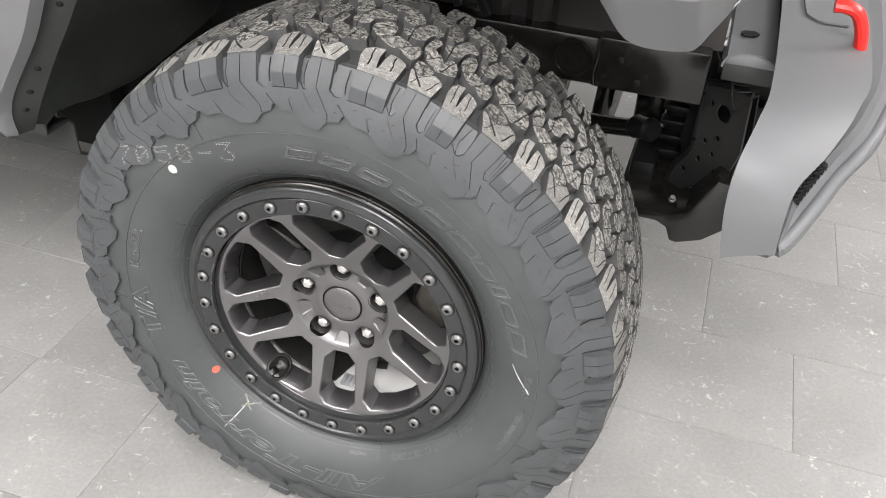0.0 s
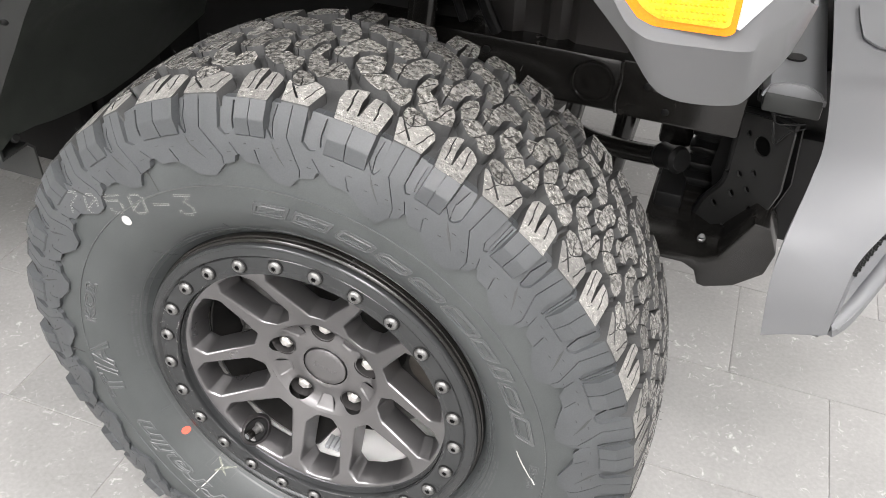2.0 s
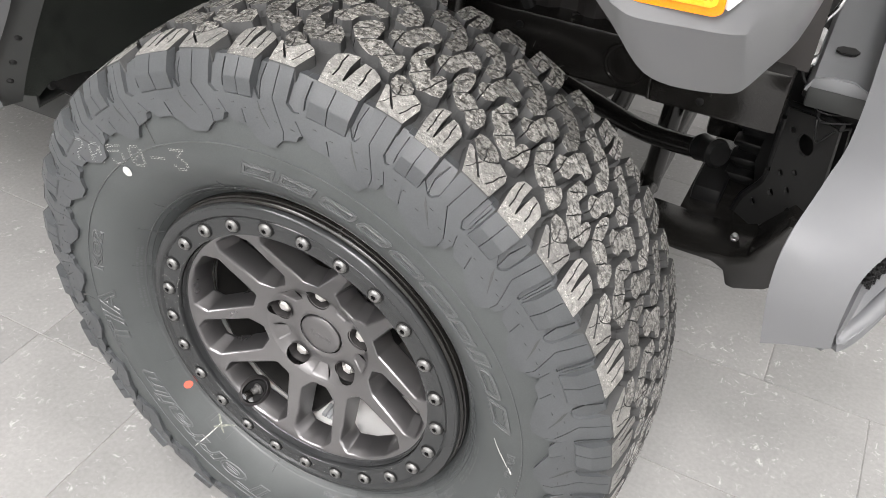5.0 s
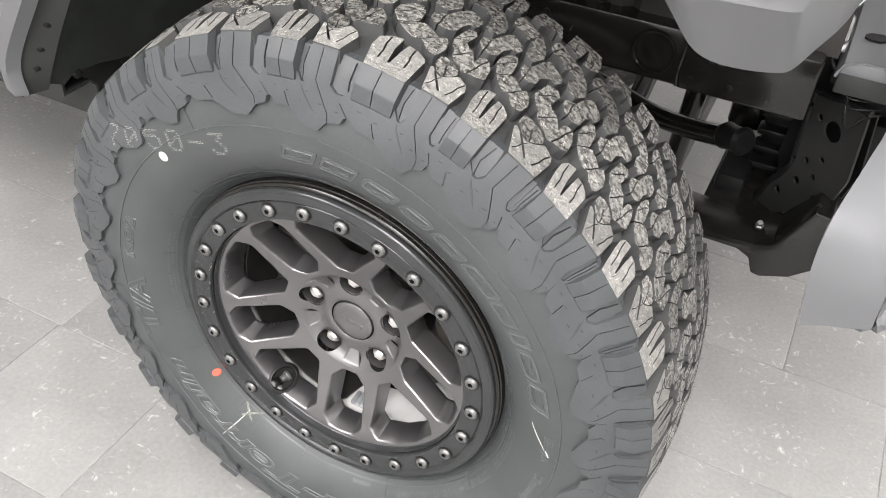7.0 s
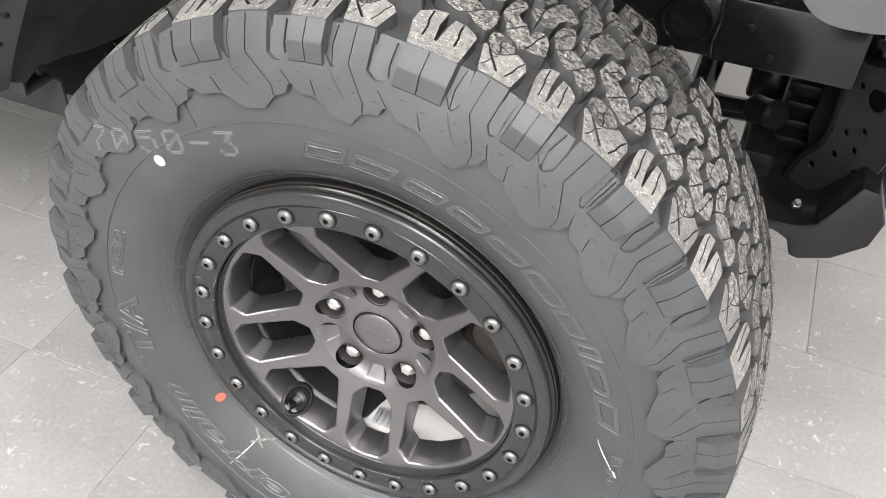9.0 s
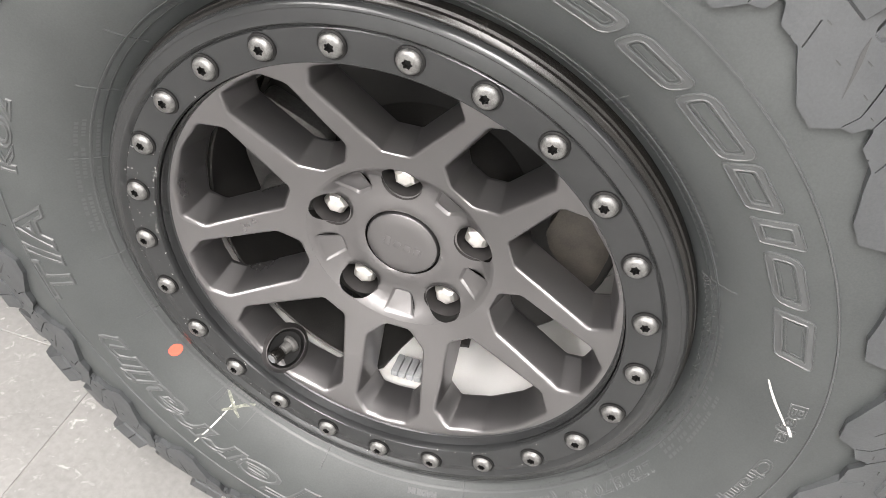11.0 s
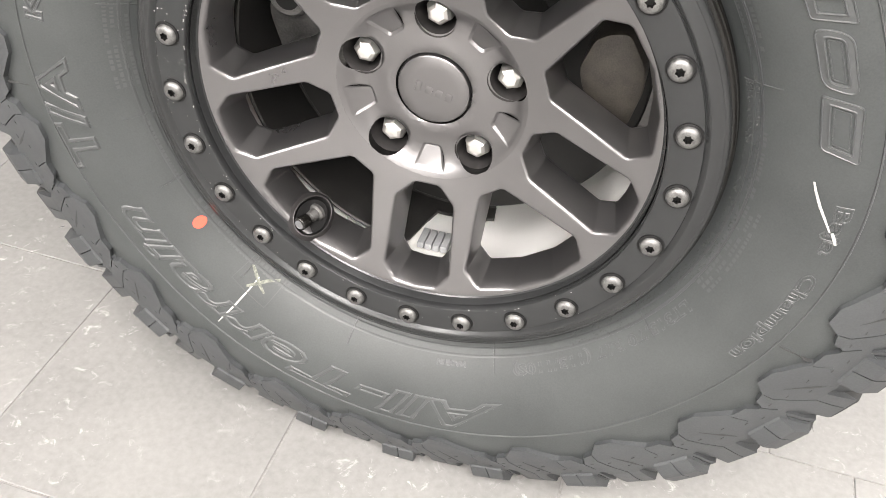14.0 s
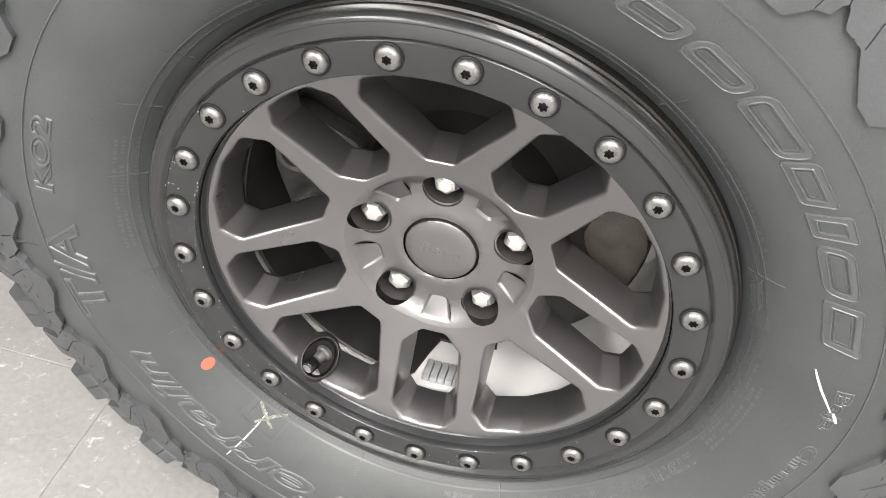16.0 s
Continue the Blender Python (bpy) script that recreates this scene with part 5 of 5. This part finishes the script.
part("bracket_dark_backing", BACKING, BLACK, car)
part("bumper_bracket", bm, DISC, car, "black drilled bumper bracket")
bm = bmesh.new()
tube(bm, [m @ Vector(p) for p in ((0.118, 0.011, 0.002), (0.079, 0.010, 0.002), (0.024, -0.003, 0.002), (0.017, -0.010, 0.002), (0.017, -0.070, 0.002), (0.018, -0.125, 0.002), (0.011, -0.150, 0.002), (-0.016, -0.193, 0.002), (-0.028, -0.232, 0.002))], 0.0055, 10)
part("bracket_flange", bm, BLACK, car)
for k, line in enumerate((((0.492, 0.575, 0.668), (0.505, 0.560, 0.655), (0.520, 0.556, 0.657), (0.545, 0.560, 0.662)), ((0.500, 0.572, 0.668), (0.504, 0.560, 0.640), (0.512, 0.560, 0.622), (0.528, 0.566, 0.640), (0.548, 0.570, 0.650)),
                          ((0.486, 0.578, 0.690), (0.494, 0.562, 0.672), (0.512, 0.558, 0.668), (0.540, 0.562, 0.672)), ((0.470, 0.575, 0.742), (0.462, 0.562, 0.722), (0.470, 0.558, 0.706), (0.484, 0.566, 0.700)))):
    bm = bmesh.new()
    tube(bm, line, 0.0016 + 0.0005 * (k % 2), 8)
    part("wiring", bm, BLACK, car)
bm = bmesh.new()
outline = [(0.30, 0.402), (0.372, 0.398), (0.425, 0.398), (0.446, 0.388), (0.456, 0.362), (0.470, 0.360), (0.512, 0.376), (0.552, 0.412), (0.560, 0.455), (0.540, 0.500), (0.515, 0.503), (0.497, 0.470), (0.475, 0.428), (0.447, 0.416), (0.372, 0.412), (0.30, 0.416)]
slab(bm, outline, 0.10, Matrix(((1, 0, 0, 0), (0, 0, -1, 0.515), (0, 1, 0, 0), (0, 0, 0, 1))), 0.003)
box(bm, (0.345, 0.60, 0.400), (0.47, 0.92, 0.412), 0.003)
part("skid_plate", bm, CHASSIS, car, "black pressed skid plate edge")
bm = bmesh.new()
stem(bm, (0.446, 0.565, 0.418), (0.446, 0.555, 0.432), [(0, 0.007), (0.5, 0.007), (0.55, 0.0045), (1, 0.0045)], 6)
part("skid_bolt", bm, STEEL, car, "small zinc bolt", smooth=False)
bm = bmesh.new()
box(bm, (0.395, 0.74, 0.400), (0.455, 1.30, 0.560), 0.012)
for i in range(4):
    box(bm, (0.390, 0.715, 0.430 + i * 0.032), (0.450, 0.75, 0.442 + i * 0.032), 0.004)
box(bm, (0.352, 0.65, 0.395), (0.40, 0.80, 0.440), 0.006)
# two added black blocks close the bright gaps behind beam and bumper
box(bm, (0.430, 0.67, 0.560), (0.600, 1.20, 0.705), 0.01)
box(bm, (0.500, 0.64, 0.400), (0.600, 1.20, 0.60), 0.01)
part("radiator_duct", bm, BLACK, car, "black ribbed air duct with two dark filler blocks")
bm = bmesh.new()
sheet(bm, [[(0.472, y, 0.700), (0.473, y, 0.706), (0.480, y, 0.720), (0.500, y, 0.728), (0.530, y, 0.728), (0.551, y, 0.719), (0.561, y, 0.706), (0.561, y, 0.700)] for y in (0.545, 0.56, 0.70, 1.0, 1.5)], 0.004)
beam = part("cross_beam", bm, PLASTIC, car, "grey plastic front cross beam cover")
bm = bmesh.new()
slab(bm, [(0.476, 0.706), (0.481, 0.719), (0.501, 0.7265), (0.530, 0.7265), (0.550, 0.7185), (0.5595, 0.706)], 0.020, Matrix(((1, 0, 0, 0), (0, 0, -1, 0.5425), (0, 1, 0, 0), (0, 0, 0, 1))), 0.004)
part("beam_end", bm, PLASTIC, beam)
bm = bmesh.new()
box(bm, (0.4765, 0.5450, 0.676), (0.5590, 0.70, 0.7080), 0.004)
part("beam_skirt", bm, FLANGE, beam, "dark slate underside of the cover")
# black plate on the cover stands in for the shaded slot
bm = bmesh.new()
slab(bm, [(0.494 + 0.026 * u, 0.632 + v * 0.013) for u, v in ((0, -0.5), (0.25, -1), (0.8, -1), (1.05, -0.6), (1.2, 0.2), (0.9, 1), (0.25, 0.8), (0, 0.2))], 0.003, Matrix.Translation((0, 0, 0.7325)))
part("beam_slot_patch", bm, BLACK, beam)
bm = bmesh.new()
box(bm, (0.470, 0.58, 0.672), (0.552, 0.66, 0.688), 0.004)
part("beam_clip", bm, BLACK, car)
CHROME = noisy("bright trim metal", (0.75, 0.75, 0.76), (0.85, 0.85, 0.86), 60.0, 600.0, (0.12, 0.2), 0.05, 1.0)
bm = bmesh.new()
tube(bm, [(0.445, 0.60, 0.756), (0.462, 0.585, 0.775), (0.478, 0.58, 0.805), (0.492, 0.585, 0.85)], 0.0032, 10)
part("trim_wire", bm, CHROME, car, "bright metal trim strip")
bm = bmesh.new()
box(bm, (0.440, 0.56, 0.724), (0.476, 0.66, 0.748), 0.006)
part("wiring_plug", bm, CHROME, car)

# bars and axle under the car
bm = bmesh.new()
tube(bm, [(-0.05, 0.86, 0.470), (0.12, 0.79, 0.462), (0.22, 0.74, 0.462), (0.30, 0.68, 0.490), (0.365, 0.63, 0.520)], 0.018, 14)
part("stabiliser_bar", bm, CHASSIS, car, "gloss black stabiliser bar")
bm = bmesh.new()
stem(bm, (0.345, 0.645, 0.515), (0.385, 0.610, 0.530), [(0, 0.019), (0.15, 0.023), (0.3, 0.021), (0.7, 0.021), (0.85, 0.024), (1, 0.019)], 20)
part("bar_bush", bm, BLACK, car)
bm = bmesh.new()
tube(bm, [(0.245, 0.55, 0.270), (0.240, 0.95, 0.285), (0.235, 1.5, 0.300)], 0.024, 14)
tube(bm, [(0.16, 0.55, 0.36), (0.14, 1.0, 0.42), (0.10, 1.5, 0.50)], 0.020, 14)
part("drag_link", bm, CHASSIS, car)
bm = bmesh.new()
stem(bm, (0, 0.27, 0.415), (0, 1.6, 0.415), [(0, 0.05), (0.06, 0.042), (0.5, 0.042), (0.6, 0.12), (0.75, 0.12), (0.85, 0.045), (1, 0.045)], 24)
part("axle_tube", bm, CHASSIS, car)
bm = bmesh.new()
stem(bm, (-0.05, 0.44, 0.42), (-0.02, 0.50, 0.98), [(0, 0.03), (0.45, 0.03), (0.46, 0.022), (1, 0.022)], 18)
stem(bm, (-0.18, 0.45, 0.40), (-0.62, 0.52, 0.47), [(0, 0.024), (1, 0.024)], 14)
part("damper", bm, CHASSIS, car)

bm = bmesh.new()
tube(bm, [(0.265, 0.831, 0.510), (0.246, 0.861, 0.269)], 0.020, 12)
part("track_bar", bm, CHASSIS, car, "black bar under the chassis rail")
bm = bmesh.new()
box(bm, (0.329, 0.814, 0.442), (0.391, 0.864, 0.512), 0.010)
part("bar_bracket", bm, CHASSIS, car)

# bumper: upper skin, fog recess, mesh, hook
rear = spline([(0.523, 0.133, 0.597), (0.511, 0.114, 0.687), (0.512, 0.118, 0.748), (0.527, 0.195, 0.775), (0.540, 0.300, 0.780), (0.547, 0.560, 0.781), (0.552, 1.10, 0.781)], 6)
front = spline([(0.589, 0.133, 0.622), (0.585, 0.118, 0.684), (0.591, 0.135, 0.724), (0.622, 0.190, 0.752), (0.655, 0.290, 0.776), (0.679, 0.450, 0.782), (0.700, 1.10, 0.780)], 6)
lip = spline([(0.576, 0.135, 0.609), (0.604, 0.142, 0.636), (0.630, 0.180, 0.672), (0.659, 0.240, 0.702), (0.700, 0.320, 0.732), (0.745, 0.560, 0.745), (0.785, 1.10, 0.735)], 6)
bm = bmesh.new()
sheet(bm, [[a, a.lerp(b, 0.35) + Vector((0, -0.003, 0.004)), a.lerp(b, 0.7) + Vector((0.003, -0.004, 0.004)), b, b + Vector((-0.004, 0.010, -0.012)), b + Vector((-0.018, 0.022, -0.018))] for a, b in zip(rear, front)], 0.004)
bumper = part("bumper", bm, PLASTIC, car, "grey grained plastic front bumper")
bm = bmesh.new()
rows = []
for i, (b, l) in list(enumerate(zip(front, lip)))[4:]:
    k = min(1.0, (i - 3) / 7)
    rows.append([b + Vector((-0.010, 0.014, -0.015)), b.lerp(l, 0.16) + Vector((-0.045, 0.090, -0.016)) * k, b.lerp(l, 0.55) + Vector((-0.040, 0.085, -0.008)) * k, b.lerp(l, 0.58) + Vector((-0.010, 0.030, 0)) * k,
                 b.lerp(l, 0.82) + Vector((-0.012, 0.026, -0.004)) * k, l, l + Vector((0.003, 0.004, -0.012)), l + Vector((-0.02, 0.02, -0.014))])
sheet(bm, rows, 0.004)
part("fog_recess", bm, PLASTIC, bumper)
bm = bmesh.new()
tube(bm, [p + Vector((-0.006, 0.006, -0.004)) for p in lip[5::4]], 0.0095, 12, 3)
part("lower_lip", bm, PLASTIC, bumper)
bm = bmesh.new()
for i in range(9):
    for j in range(5):
        q = 10.5 + i * 0.75
        a, f = int(q), 0.56 + 0.045 * j
        b, l = front[a].lerp(front[a + 1], q - a), lip[a].lerp(lip[a + 1], q - a)
        p = b.lerp(l, f) + Vector((-0.011, 0.028, -0.002)) * min(1.0, (q - 3) / 7) + Vector((0.0015, 0.002, 0.002)) * (j % 2)
        box(bm, p - Vector((0.0022, 0.004, 0.0016)), p + Vector((0.0022, 0.004, 0.0016)), 0.0006)
part("mesh_grille", bm, BLACK, bumper)
bm = bmesh.new()
slab(bm, fillet([(0.583, 0.665), (0.586, 0.600), (0.605, 0.574), (0.651, 0.572), (0.649, 0.621), (0.648, 0.72), (0.583, 0.74)], 0.008, 3), 0.003, Matrix.Translation((0, 0, 0.790)))
part("hook_slot", bm, PLASTIC, bumper)
bm = bmesh.new()
tube(bm, [(0.663, 0.5, 0.773), (0.663, 0.5, 0.788), (0.657, 0.5, 0.813), (0.645, 0.5, 0.834), (0.628, 0.5, 0.841), (0.611, 0.5, 0.841)], 0.0105, 12)
for v in bm.verts:
    v.co.y = 0.50 + (v.co.y - 0.50) * 1.35
part("tow_hook", bm, RED, bumper, "bright red painted tow hook")
bm = bmesh.new()
box(bm, (0.60, 0.90, 0.60), (0.80, 1.9, 0.78), 0.02)
part("bumper_middle", bm, PLASTIC, bumper)
